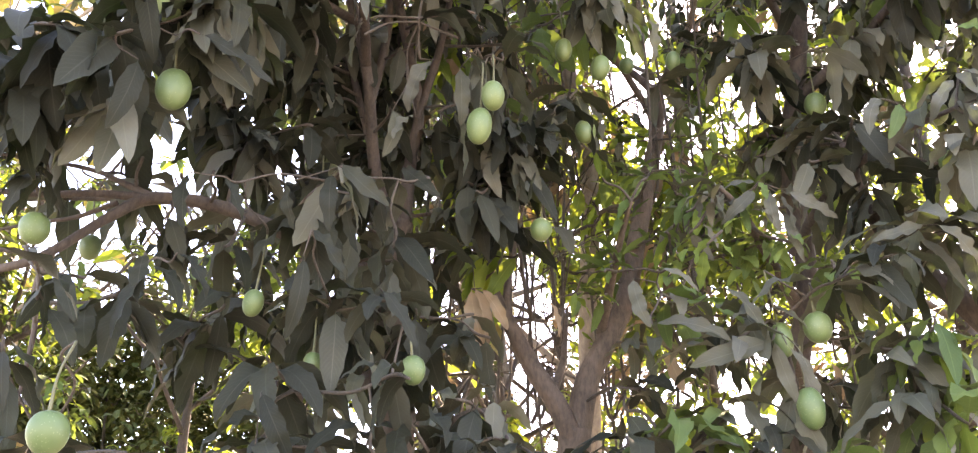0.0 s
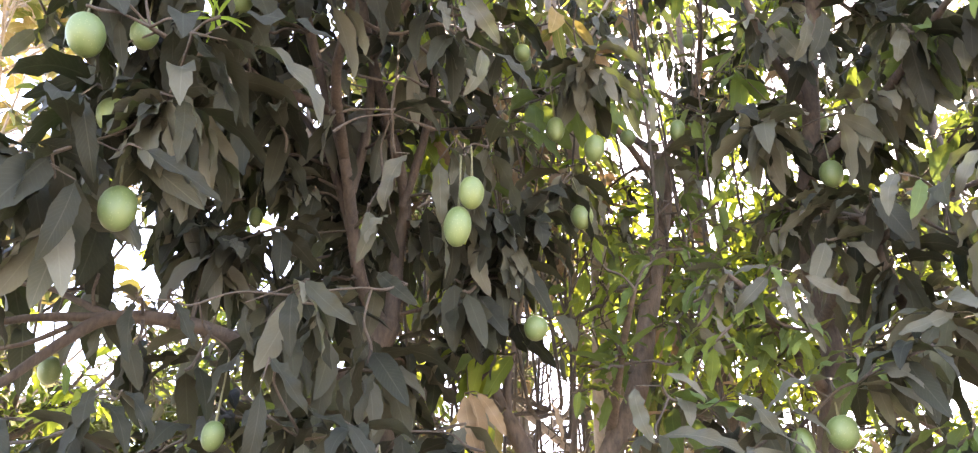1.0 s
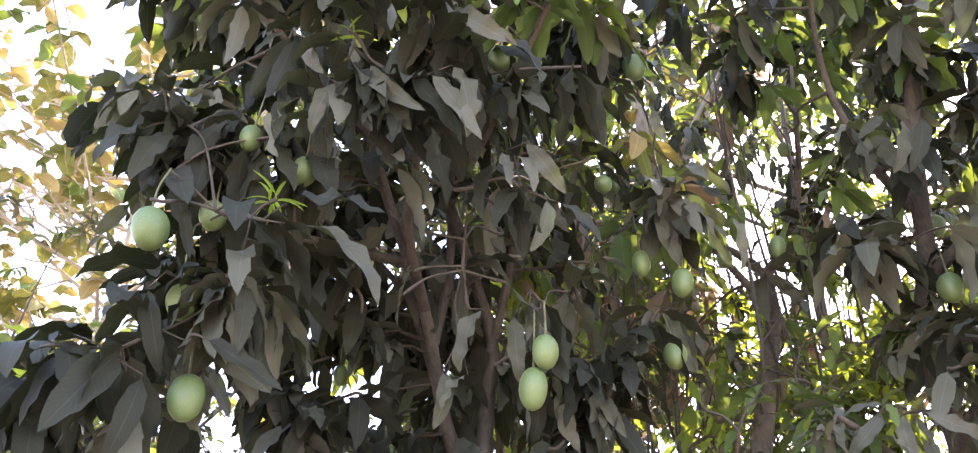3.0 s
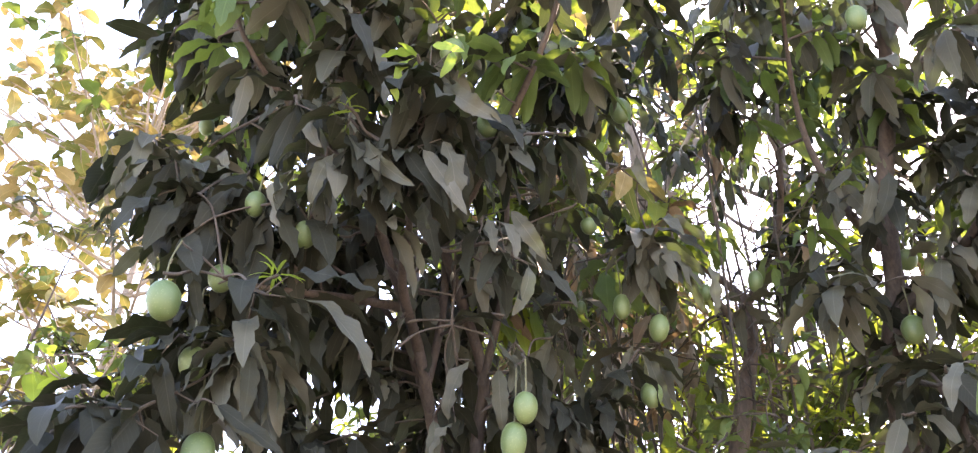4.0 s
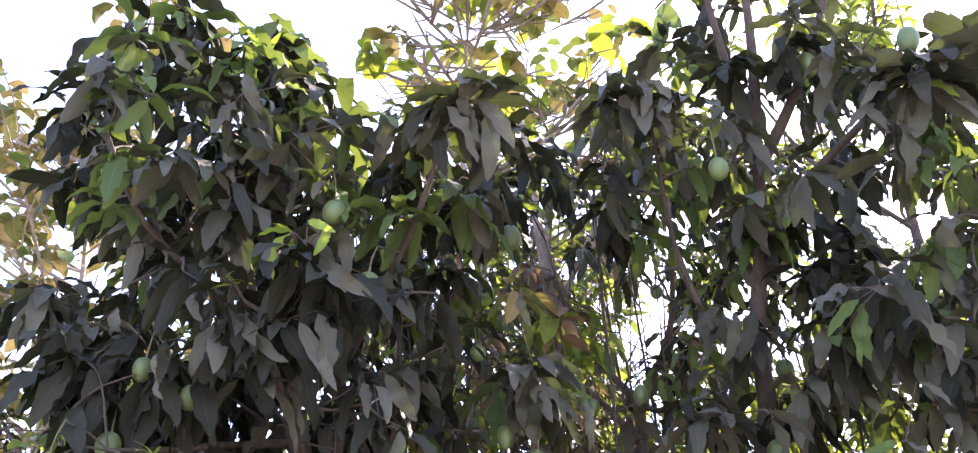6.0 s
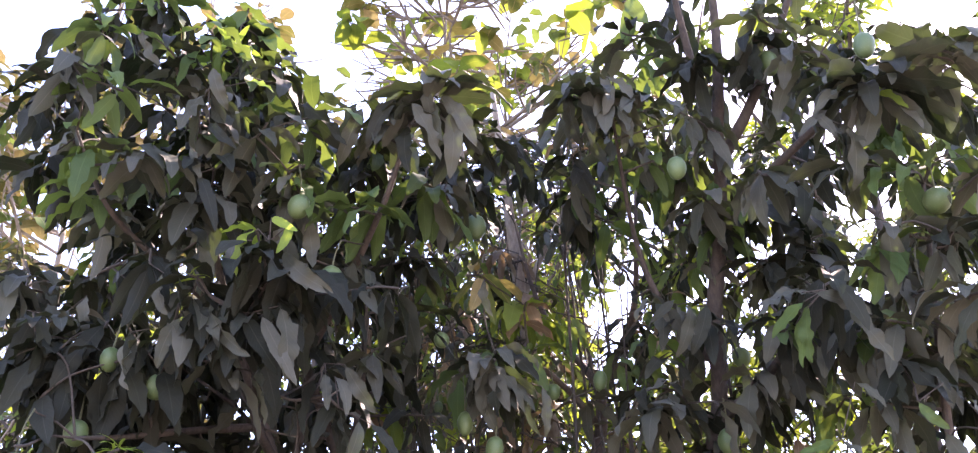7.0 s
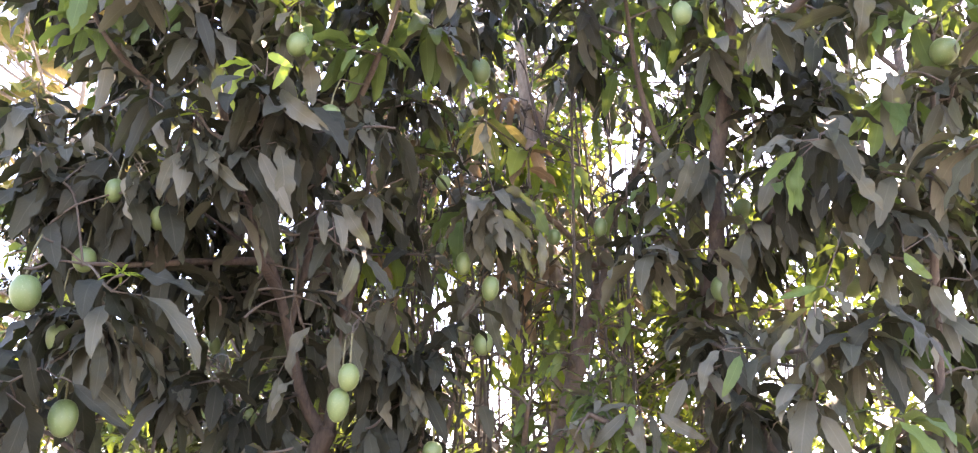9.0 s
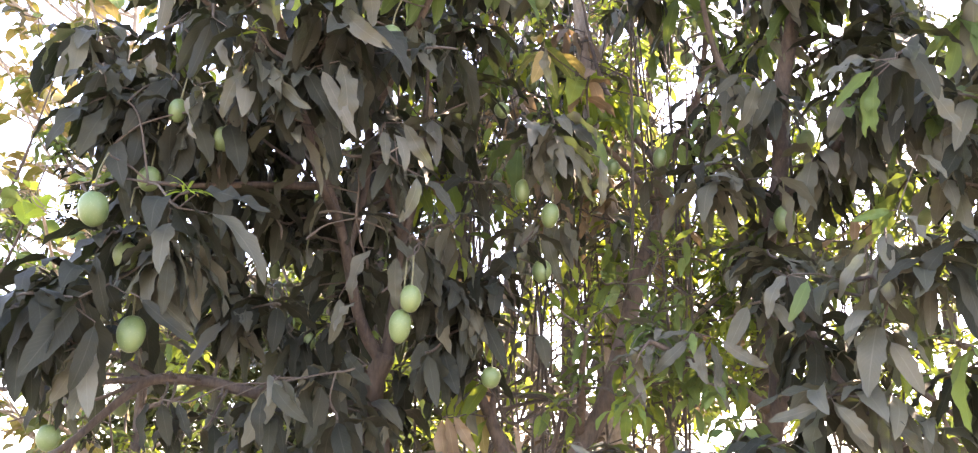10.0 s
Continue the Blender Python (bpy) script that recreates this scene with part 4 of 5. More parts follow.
fork_tree.limb([(0.272, 3.26, 2.05, 0.042), (0.316, 3.27, 2.25, 0.039), (0.383, 3.27, 2.38, 0.037), (0.459, 3.28, 2.52, 0.035), (0.505, 3.31, 2.66, 0.033), (0.6, 3.36, 3.02, 0.032), (0.68, 3.42, 3.3, 0.025), (0.695, 3.46, 3.5, 0.022)])
fork_tree.limb([(0.68, 3.42, 3.31, 0.016), (0.55, 3.3, 3.45, 0.012), (0.44, 3.13, 3.49, 0.01), (0.35, 2.84, 3.41, 0.007), (0.33, 2.67, 3.32, 0.004)], "bough")
fork_tree.limb([(0.695, 3.46, 3.47, 0.018), (0.75, 3.43, 3.56, 0.015), (0.86, 3.38, 3.8, 0.013), (0.91, 3.25, 4.25, 0.006)], "bough")
fork_tree.limb([(0.695, 3.46, 3.48, 0.018), (0.63, 3.51, 3.6, 0.015), (0.555, 3.57, 3.725, 0.014), (0.45, 3.6, 3.98, 0.01), (0.38, 3.55, 4.35, 0.005)], "bough")
fork_tree.limb([(-0.00, 3.22, 2.53, 0.014), (0.05, 3.00, 2.68, 0.01), (0.07, 2.81, 2.78, 0.006)], "bough")
fork_tree.limb([(0.38, 3.28, 2.42, 0.018), (0.40, 3.06, 2.59, 0.012), (0.43, 2.90, 2.72, 0.007)], "bough")

right_tree = Tree((1.01, 3.44, 0.00))
right_tree.limb([(1.01, 3.44, -0.05, 0.054), (1.03, 3.44, 1.42, 0.045), (1.0, 3.3, 2.2, 0.038), (1.06, 3.2, 2.6, 0.034), (1.03, 3.13, 2.99, 0.032), (1.09, 3.07, 3.28, 0.029), (1.1, 2.95, 3.55, 0.028), (1.15, 2.88, 3.8, 0.025), (1.18, 2.72, 4.12, 0.022)], "trunk")
right_tree.limb([(1.17, 2.75, 4.08, 0.024), (1.20, 2.60, 4.40, 0.018), (1.21, 2.45, 4.85, 0.01)])
right_tree.limb([(1.17, 2.76, 4.06, 0.02), (1.09, 2.54, 4.40, 0.014), (1.03, 2.38, 4.75, 0.008)])
right_tree.limb([(1.16, 2.78, 4.03, 0.024), (1.33, 2.61, 4.27, 0.018), (1.50, 2.42, 4.63, 0.01)])
right_tree.limb([(1.15, 2.86, 3.87, 0.02), (1.41, 2.60, 4.00, 0.014), (1.56, 2.28, 4.02, 0.009), (1.62, 2.05, 3.97, 0.005)], "bough")
right_tree.limb([(1.06, 3.09, 3.19, 0.022), (1.23, 2.83, 3.29, 0.016), (1.29, 2.54, 3.35, 0.011), (1.32, 2.26, 3.38, 0.006)], "bough")
right_tree.limb([(1.03, 3.20, 2.69, 0.022), (1.06, 2.91, 2.77, 0.015), (1.14, 2.66, 2.80, 0.01), (1.23, 2.47, 2.79, 0.006)], "bough")
right_tree.limb([(1.03, 3.24, 2.51, 0.022), (0.85, 2.98, 2.59, 0.016), (0.71, 2.77, 2.63, 0.011), (0.63, 2.69, 2.66, 0.006)], "bough")
right_tree.limb([(1.03, 3.33, 2.15, 0.024), (0.91, 3.00, 2.17, 0.017), (0.78, 2.75, 2.22, 0.011), (0.69, 2.62, 2.24, 0.006)], "bough")
right_tree.limb([(1.03, 3.39, 1.88, 0.024), (0.77, 3.10, 1.91, 0.017), (0.48, 2.81, 1.94, 0.011), (0.34, 2.68, 1.95, 0.006)], "bough")
right_tree.limb([(1.07, 3.02, 3.42, 0.018), (0.92, 2.85, 3.55, 0.013), (0.84, 2.72, 3.77, 0.009), (0.79, 2.39, 4.02, 0.005)], "bough")

edge_tree = Tree((1.70, 2.88, 0.00))
edge_tree.limb([(1.70, 2.88, -0.05, 0.07), (1.66, 2.88, 1.39, 0.055), (1.51, 2.80, 2.08, 0.045), (1.35, 2.79, 2.31, 0.036), (1.16, 2.84, 2.58, 0.024), (1.06, 2.78, 2.86, 0.014)], "trunk")
edge_tree.limb([(1.53, 2.82, 2.04, 0.024), (1.60, 2.62, 2.57, 0.016), (1.63, 2.5, 3.12, 0.011), (1.65, 2.3, 3.65, 0.006)])
edge_tree.limb([(1.58, 2.85, 1.81, 0.026), (1.29, 2.66, 1.94, 0.016), (1.00, 2.56, 2.02, 0.008)], "bough")

# the bare stems in the heart of the trees carry no leaves before them
stems = [row[:3] for tree, ks in ((left_tree, [*left_stems, 3]), (fork_tree, (1, 4))) for k in ks for row in tree.limbs[k][::3] if row[2] < (3.4 if tree is left_tree else 2.58) and (k != 3 or row[0] < -0.62)]
CLEAR_AT = np.vstack([CLEAR_AT, stems])
CLEAR_R = np.concatenate([CLEAR_R, np.full(len(stems), 0.03)])
# nor does the fresh flush high between the crowns
CLEAR_AT = np.vstack([CLEAR_AT, [(0.78, 3.02, 3.74)]])
CLEAR_R = np.append(CLEAR_R, 0.07)
ORCHARD = (left_tree, fork_tree, right_tree, edge_tree)


STAND = Vector((0.35, 0.1, 2.0))
LOW_STAND = Vector((-0.05, 0.42, 1.6))
LOW_GAPS = [(0.97, 4.45, 0.17), (0.95, 4.75, 0.14), (0.94, 5.15, 0.13), (1.19, 4.94, 0.11), (1.24, 3.9, 0.09), (1.77, 4.53, 0.11)]


def in_gap(p):
    """Whether p lies in one of the open gaps between the crowns of the rows behind, given on the plane y = 5."""
    k = (5.0 - STAND.y) / (p[1] - STAND.y)
    x, z = STAND.x + (p[0] - STAND.x) * k, STAND.z + (p[2] - 0.05 - STAND.z) * k
    wide = 1.1 if p[1] > 4.8 else 0.75
    if any((x - gx) ** 2 + (z - gz) ** 2 < wide * r * r for gx, gz, r in GAPS_A + GAPS_B + GAPS_C):
        return True
    if p[1] < 3.2:
        return False
    k = (5.0 - LOW_STAND.y) / (p[1] - LOW_STAND.y)
    x, z = LOW_STAND.x + (p[0] - LOW_STAND.x) * k, LOW_STAND.z + (p[2] - 0.05 - LOW_STAND.z) * k
    return any((x - gx) ** 2 + (z - gz) ** 2 < 1.2 * r * r for gx, gz, r in LOW_GAPS)


def tree_for(p):
    return min(ORCHARD, key=lambda tree: tree.nearest(p)[0])


def dress(tips, near_y, shapes, share_mid=0.12, echoes=1.0, share_dark=0.36):
    """Whorls at the tips; those nearer than near_y leaf by leaf, and smaller ones in the shade behind."""
    for x, y, z, s in tips:
        tree = tree_for((x, y, z))
        pick = rng.random()
        # low on the left the blackish leaf colour stands in for shade
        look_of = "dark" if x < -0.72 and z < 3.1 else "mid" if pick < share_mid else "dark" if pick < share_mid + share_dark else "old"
        if 0.32 < x < 0.92 and 2.4 < z < 3.08:
            # the green, small-leaved growth between the crowns
            for _ in range(3):
                q = (x + rng.uniform(-0.12, 0.12), y + rng.uniform(0.0, 0.35), z + rng.uniform(-0.1, 0.1))
                whorl(tree, q, rng.uniform(0.09, 0.14), rng.randint(5, 8), ("mid", "back", "mid", "old")[rng.randrange(4)], (ARCHING, SPREADING, HANGING))
            continue
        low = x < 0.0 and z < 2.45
        # most low whorls take the leaf with shade in its colour
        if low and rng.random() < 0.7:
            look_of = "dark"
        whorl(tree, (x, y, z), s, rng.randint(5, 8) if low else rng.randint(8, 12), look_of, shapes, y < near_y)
        for _ in range(int(echoes + rng.random())):
            q = (x + rng.uniform(-0.16, 0.16), y + rng.uniform(0.15, 0.6), z + rng.uniform(-0.14, 0.16))
            if q[0] > 0.1 and in_gap(q) or -0.3 < q[0] < 0.75 and q[2] > 4.22:
                continue
            # dark leaves among these rear whorls put shade into the colour
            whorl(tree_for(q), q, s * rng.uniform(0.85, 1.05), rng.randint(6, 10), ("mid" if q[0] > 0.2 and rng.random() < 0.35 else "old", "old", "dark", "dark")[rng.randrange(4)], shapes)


# high dark shares on the left tree paint its shade into the leaves
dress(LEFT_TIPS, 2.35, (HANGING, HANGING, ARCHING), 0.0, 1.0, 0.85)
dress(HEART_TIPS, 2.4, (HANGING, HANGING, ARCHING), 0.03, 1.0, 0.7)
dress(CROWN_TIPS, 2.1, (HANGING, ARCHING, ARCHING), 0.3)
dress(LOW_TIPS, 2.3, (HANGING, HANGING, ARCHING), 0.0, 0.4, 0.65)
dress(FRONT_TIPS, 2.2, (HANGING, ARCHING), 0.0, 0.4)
dress(MIDDLE_TIPS, 2.95, (HANGING, HANGING, HANGING, ARCHING), 0.0, 0.3, 0.6)
dress(RIGHT_LOW_TIPS, 2.75, (HANGING, ARCHING, ARCHING), 0.32, 1.0, 0.15)
dress(RIGHT_MID_TIPS, 2.7, (HANGING, ARCHING), 0.05, 0.9, 0.3)
dress(RIGHT_EDGE_TIPS, 2.6, (HANGING, ARCHING), 0.35, 0.9, 0.2)
dress(RIGHT_TOP_TIPS, 2.5, (HANGING, ARCHING, ARCHING), 0.05)

# the inside of the crowns, its shade coloured in with blackish leaves
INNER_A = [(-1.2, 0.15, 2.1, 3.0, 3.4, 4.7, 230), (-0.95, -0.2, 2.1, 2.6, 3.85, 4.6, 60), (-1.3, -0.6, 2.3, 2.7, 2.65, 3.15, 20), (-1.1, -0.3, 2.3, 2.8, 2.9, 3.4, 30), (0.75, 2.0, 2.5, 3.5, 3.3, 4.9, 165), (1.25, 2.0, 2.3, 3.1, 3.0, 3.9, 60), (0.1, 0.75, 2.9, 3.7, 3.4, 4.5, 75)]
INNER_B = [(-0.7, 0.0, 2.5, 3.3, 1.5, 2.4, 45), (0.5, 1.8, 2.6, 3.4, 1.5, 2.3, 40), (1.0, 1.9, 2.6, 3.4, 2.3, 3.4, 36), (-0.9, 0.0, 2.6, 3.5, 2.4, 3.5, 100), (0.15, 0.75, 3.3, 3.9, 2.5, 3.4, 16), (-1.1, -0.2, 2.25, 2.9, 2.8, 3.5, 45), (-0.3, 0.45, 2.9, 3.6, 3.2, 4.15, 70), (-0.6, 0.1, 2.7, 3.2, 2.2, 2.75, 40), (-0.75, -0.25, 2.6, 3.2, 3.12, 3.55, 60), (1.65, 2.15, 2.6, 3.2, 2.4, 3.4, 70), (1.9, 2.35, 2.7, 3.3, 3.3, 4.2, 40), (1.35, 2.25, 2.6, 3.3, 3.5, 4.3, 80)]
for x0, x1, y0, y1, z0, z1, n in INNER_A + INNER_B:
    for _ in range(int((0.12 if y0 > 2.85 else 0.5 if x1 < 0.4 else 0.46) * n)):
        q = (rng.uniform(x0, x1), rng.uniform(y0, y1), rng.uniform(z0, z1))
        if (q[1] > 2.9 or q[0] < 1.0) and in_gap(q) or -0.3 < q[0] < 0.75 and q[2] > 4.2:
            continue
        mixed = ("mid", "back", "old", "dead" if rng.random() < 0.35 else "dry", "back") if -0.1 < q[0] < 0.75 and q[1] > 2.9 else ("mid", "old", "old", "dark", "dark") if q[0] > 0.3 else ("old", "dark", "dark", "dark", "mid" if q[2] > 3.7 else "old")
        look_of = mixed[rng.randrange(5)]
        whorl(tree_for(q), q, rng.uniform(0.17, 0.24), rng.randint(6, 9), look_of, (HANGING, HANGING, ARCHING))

# boughs that close the view between the crowns higher up, dusty or darkened for shade
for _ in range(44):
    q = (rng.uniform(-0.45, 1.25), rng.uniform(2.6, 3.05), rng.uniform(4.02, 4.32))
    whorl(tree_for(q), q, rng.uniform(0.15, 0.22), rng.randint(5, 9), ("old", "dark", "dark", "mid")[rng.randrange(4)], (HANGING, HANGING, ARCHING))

for k in range(12):
    q = (1.08 + rng.uniform(-0.09, 0.11), 2.95 - 0.1 * rng.random(), 2.7 + 0.13 * k)
    whorl(right_tree, q, rng.uniform(0.13, 0.19), rng.randint(4, 7), "old", (HANGING,))

for x, y, z, _ in edge_tree.limbs[1][4::2]:
    q = (x + rng.uniform(-0.06, 0.06), y - rng.uniform(0.02, 0.1), z + rng.uniform(0.0, 0.1))
    whorl(edge_tree, q, rng.uniform(0.16, 0.22), rng.randint(5, 7), "old", (HANGING,))

# large umbrella-shaped bunches at the top
for x, y, z, s, n in [(0.22, 2.17, 4.03, 0.27, 12), (0.68, 2.32, 4.1, 0.24, 11), (1.44, 2.05, 3.84, 0.27, 11), (1.72, 2.03, 3.9, 0.27, 12)]:
    whorl(tree_for((x, y, z)), (x, y, z), s, n, "old", (ARCHING,), True, 0.06)

# single large leaves: base, tip, width


def hand_leaf(row, look_of="old", bow=0.0):
    """One leaf from its base to its tip, its upper side turned to the open."""
    a, b = Vector(row[:3]), Vector(row[3:6])
    far = (b - a).length
    x = (b - a).normalized()
    up = Vector((rng.uniform(-0.9, 0.9), -1.0, rng.uniform(0.0, 0.9)))
    y = up.cross(x).normalized()
    z = x.cross(y)
    wide = min(0.3, max(0.2, 0.76 * row[6] / far)) / 0.27
    m = Matrix(((x.x, y.x, z.x, a.x), (x.y, y.y, z.y, a.y), (x.z, y.z, z.z, a.z), (0, 0, 0, 1))) @ Matrix.Diagonal((far * 1.12, far * wide, far, 1))
    tree = tree_for(a)
    tree.spray(a)
    if look_of == "old" and rng.random() < (0.4 if a.x < 0.15 else 0.18):
        look_of = "dark"
    tree.put(look_of, FLAT[rng.randrange(len(FLAT))], m, tree.count < 300, False)


for rows in (HEART_LEAVES, SIDE_LEAVES, LEFT_LEAVES, STEM_LEAVES, BUNCH_LEAVES, TOP_LEAVES, TOP_RIGHT_LEAVES, RIGHT_LEAVES, FORE_LEAVES, FORE_RIGHT_LEAVES, STAR_LEAVES, HIGH_LEAVES, EAST_LEAVES):
    for row in rows:
        greener = row[0] > 0.95 and row[2] < 3.3 and rng.random() < 0.28
        # leaves low and to the left get their shade as a darker colour
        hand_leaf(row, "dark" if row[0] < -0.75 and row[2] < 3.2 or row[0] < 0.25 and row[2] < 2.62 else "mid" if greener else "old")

for row in BRIGHT_LEAVES:
    hand_leaf(row, "new")

# bunches below the left bough, darkened for shade, and thinner growth behind it
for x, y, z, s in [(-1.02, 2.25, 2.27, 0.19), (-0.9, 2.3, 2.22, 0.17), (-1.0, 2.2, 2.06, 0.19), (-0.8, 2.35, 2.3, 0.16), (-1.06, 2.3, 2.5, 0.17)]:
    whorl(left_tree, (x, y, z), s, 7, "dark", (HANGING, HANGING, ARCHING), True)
for _ in range(26):
    q = (rng.uniform(-1.75, -1.0), rng.uniform(3.5, 4.1), rng.uniform(2.85, 3.4))
    whorl(left_tree, q, rng.uniform(0.08, 0.13), rng.randint(4, 7), ("mid", "old", "dark")[rng.randrange(3)], (HANGING, ARCHING))

# fresh flushes
for x, y, z, s, n in [(-0.51, 1.97, 2.93, 0.075, 13), (-0.20, 1.93, 3.48, 0.1, 5), (-0.39, 1.98, 3.39, 0.06, 8), (0.775, 3.02, 3.75, 0.13, 11), (-0.40, 2.07, 4.23, 0.13, 9), (0.79, 3.06, 3.82, 0.11, 6)]:
    whorl(tree_for((x, y, z)), (x, y, z), s, n, "new", (NARROW,) if s < 0.08 else (SPREADING, ARCHING), False, 0.03)
# a few dead leaves caught in the fork
for row in [(-0.04, 2.97, 2.47, 0.02, 2.95, 2.3, 0.09), (-0.05, 2.96, 2.46, -0.03, 2.94, 2.29, 0.08), (-0.02, 2.98, 2.47, 0.06, 2.97, 2.36, 0.06), (0.18, 3.0, 2.44, 0.21, 2.98, 2.33, 0.03)]:
    hand_leaf(row, "dead")

# ---- foliage behind, sunlight put into its leaf colour ----
back_tree = Tree((0.50, 4.32, 0.00))
back_tree.limb([(0.50, 4.32, -0.05, 0.06), (0.48, 4.28, 1.71, 0.05), (0.47, 4.03, 2.64, 0.042), (0.49, 3.84, 3.36, 0.036), (0.41, 3.74, 3.79, 0.032), (0.37, 3.64, 4.27, 0.026), (0.32, 3.51, 4.99, 0.012)], "trunk")
back_tree.limb([(0.48, 4.01, 2.73, 0.024), (0.75, 3.94, 2.91, 0.016), (1.08, 3.80, 3.18, 0.008)], "bough")
back_tree.limb([(0.49, 3.91, 3.09, 0.02), (0.80, 3.90, 3.46, 0.013), (1.08, 3.72, 3.91, 0.006)], "bough")
back_tree.limb([(0.46, 3.81, 3.54, 0.02), (0.17, 3.81, 3.81, 0.013), (-0.07, 3.79, 4.27, 0.006)], "bough")
back_tree.limb([(0.47, 4.09, 2.46, 0.02), (0.18, 4.06, 2.73, 0.013), (-0.15, 4.07, 3.00, 0.006)], "bough")
back_tree.limb([(0.39, 3.70, 3.99, 0.016), (0.60, 3.62, 4.36, 0.01), (0.79, 3.52, 4.63, 0.005)], "bough")
for cx, cy, cz, rx, ry, rz, n in [(0.66, 4.12, 3.1, 0.55, 0.45, 0.55, 48), (1.09, 3.77, 2.95, 0.5, 0.3, 0.4, 50), (0.32, 3.95, 3.91, 0.7, 0.45, 0.6, 22), (0.98, 3.64, 3.91, 0.6, 0.4, 0.55, 30), (0.47, 3.86, 2.54, 0.45, 0.4, 0.4, 26), (-0.39, 4.12, 3.09, 0.7, 0.5, 0.7, 34), (1.61, 3.63, 3.27, 0.6, 0.4, 0.8, 40)]:
    for _ in range(n):
        d = Vector((rng.gauss(0, 1), rng.gauss(0, 1), rng.gauss(0, 1)))
        d *= rng.random() ** 0.4 / d.length
        p = (cx + d.x * rx, cy + d.y * ry, cz + d.z * rz)
        if not in_gap(p):
            low = p[2] < 3.5
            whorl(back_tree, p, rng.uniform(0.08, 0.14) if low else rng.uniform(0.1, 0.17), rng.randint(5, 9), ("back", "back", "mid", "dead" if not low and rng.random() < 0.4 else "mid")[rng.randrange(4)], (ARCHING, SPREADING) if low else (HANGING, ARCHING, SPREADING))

# young growth low between the crowns, its leaves coloured as if sunlit
for _ in range(110):
    p = (rng.uniform(0.25, 1.7), rng.uniform(3.5, 4.4), rng.uniform(2.7, 3.75))
    if not in_gap(p):
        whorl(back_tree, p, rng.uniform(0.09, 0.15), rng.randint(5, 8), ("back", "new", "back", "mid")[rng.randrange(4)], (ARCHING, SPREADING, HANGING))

# dry, twiggy growth between the two front crowns
for _ in range(80):
    p = (rng.uniform(-0.35, 0.55), rng.uniform(3.3, 4.3), rng.uniform(3.15, 4.05))
    if not in_gap(p):
        whorl(back_tree, p, rng.uniform(0.1, 0.18), rng.randint(2, 5), ("dead", "old", "mid", "dead", "old")[rng.randrange(5)], (HANGING, ARCHING), back=0.15)

# the upper part of the growth behind, dusty, some leaves darkened for shade
for _ in range(130):
    p = (rng.uniform(-0.4, 2.2), rng.uniform(3.0, 4.3), rng.uniform(3.75, 4.6))
    if not in_gap(p):
        whorl(back_tree, p, rng.uniform(0.12, 0.19), rng.randint(4, 8), ("old", "dead", "mid", "old", "dark")[rng.randrange(5)] if p[0] < 0.9 else ("old", "mid", "old", "dark", "dark")[rng.randrange(5)], (HANGING, HANGING, ARCHING), back=0.12)

# its dusty top
for _ in range(44):
    p = (rng.uniform(0.2, 1.3), rng.uniform(3.4, 4.2), rng.uniform(4.2, 4.75))
    whorl(back_tree, p, rng.uniform(0.12, 0.18), rng.randint(4, 7), ("old", "dark", "mid", "old")[rng.randrange(4)], (HANGING, HANGING, ARCHING), back=0.12)

# upright shoots between the crowns, thin and sparsely leaved
shoot_rng = random.Random(31)
for k in range(70):
    r = shoot_rng
    x, y, z = r.uniform(-0.3, 0.8) if k % 2 else r.uniform(-0.1, 1.8), r.uniform(3.1, 4.5), r.uniform(2.2, 3.1)
    root = back_tree.root_for((x, y, z))
    lean, side, tall = r.uniform(-0.3, 0.3), r.uniform(-0.2, 0.2), r.uniform(1.1, 2.1)
    line = spline([(*root[:3], 0.008), (x, y, z, 0.0065), (x + 0.35 * lean, y + 0.5 * side, z + 0.5 * tall, 0.005), (x + lean, y + side, z + tall, 0.002)], 7)
    back_tree.twigs.append(line)
    for at in line[8:]:
        if r.random() < 0.25:
            continue
        a, far = r.uniform(0, 6.28), r.uniform(0.06, 0.3)
        tip = Vector((at[0] + far * math.cos(a), at[1] + far * math.sin(a), at[2] + far * r.uniform(0.3, 1.2)))
        if in_gap(tip) and r.random() < 0.6:
            continue
        back_tree.twigs.append(spline([(*at[:3], 0.0035), (*Vector(at[:3]).lerp(tip, 0.5), 0.0028), (*tip, 0.0016)], 3))
        if r.random() < 0.5 and not in_gap(tip):
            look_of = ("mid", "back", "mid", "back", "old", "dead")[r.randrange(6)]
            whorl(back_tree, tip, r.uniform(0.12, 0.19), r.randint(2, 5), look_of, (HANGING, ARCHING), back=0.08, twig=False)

# ---- a thinly leaved broad-leaved tree, yellowing, and a sapling of it ----


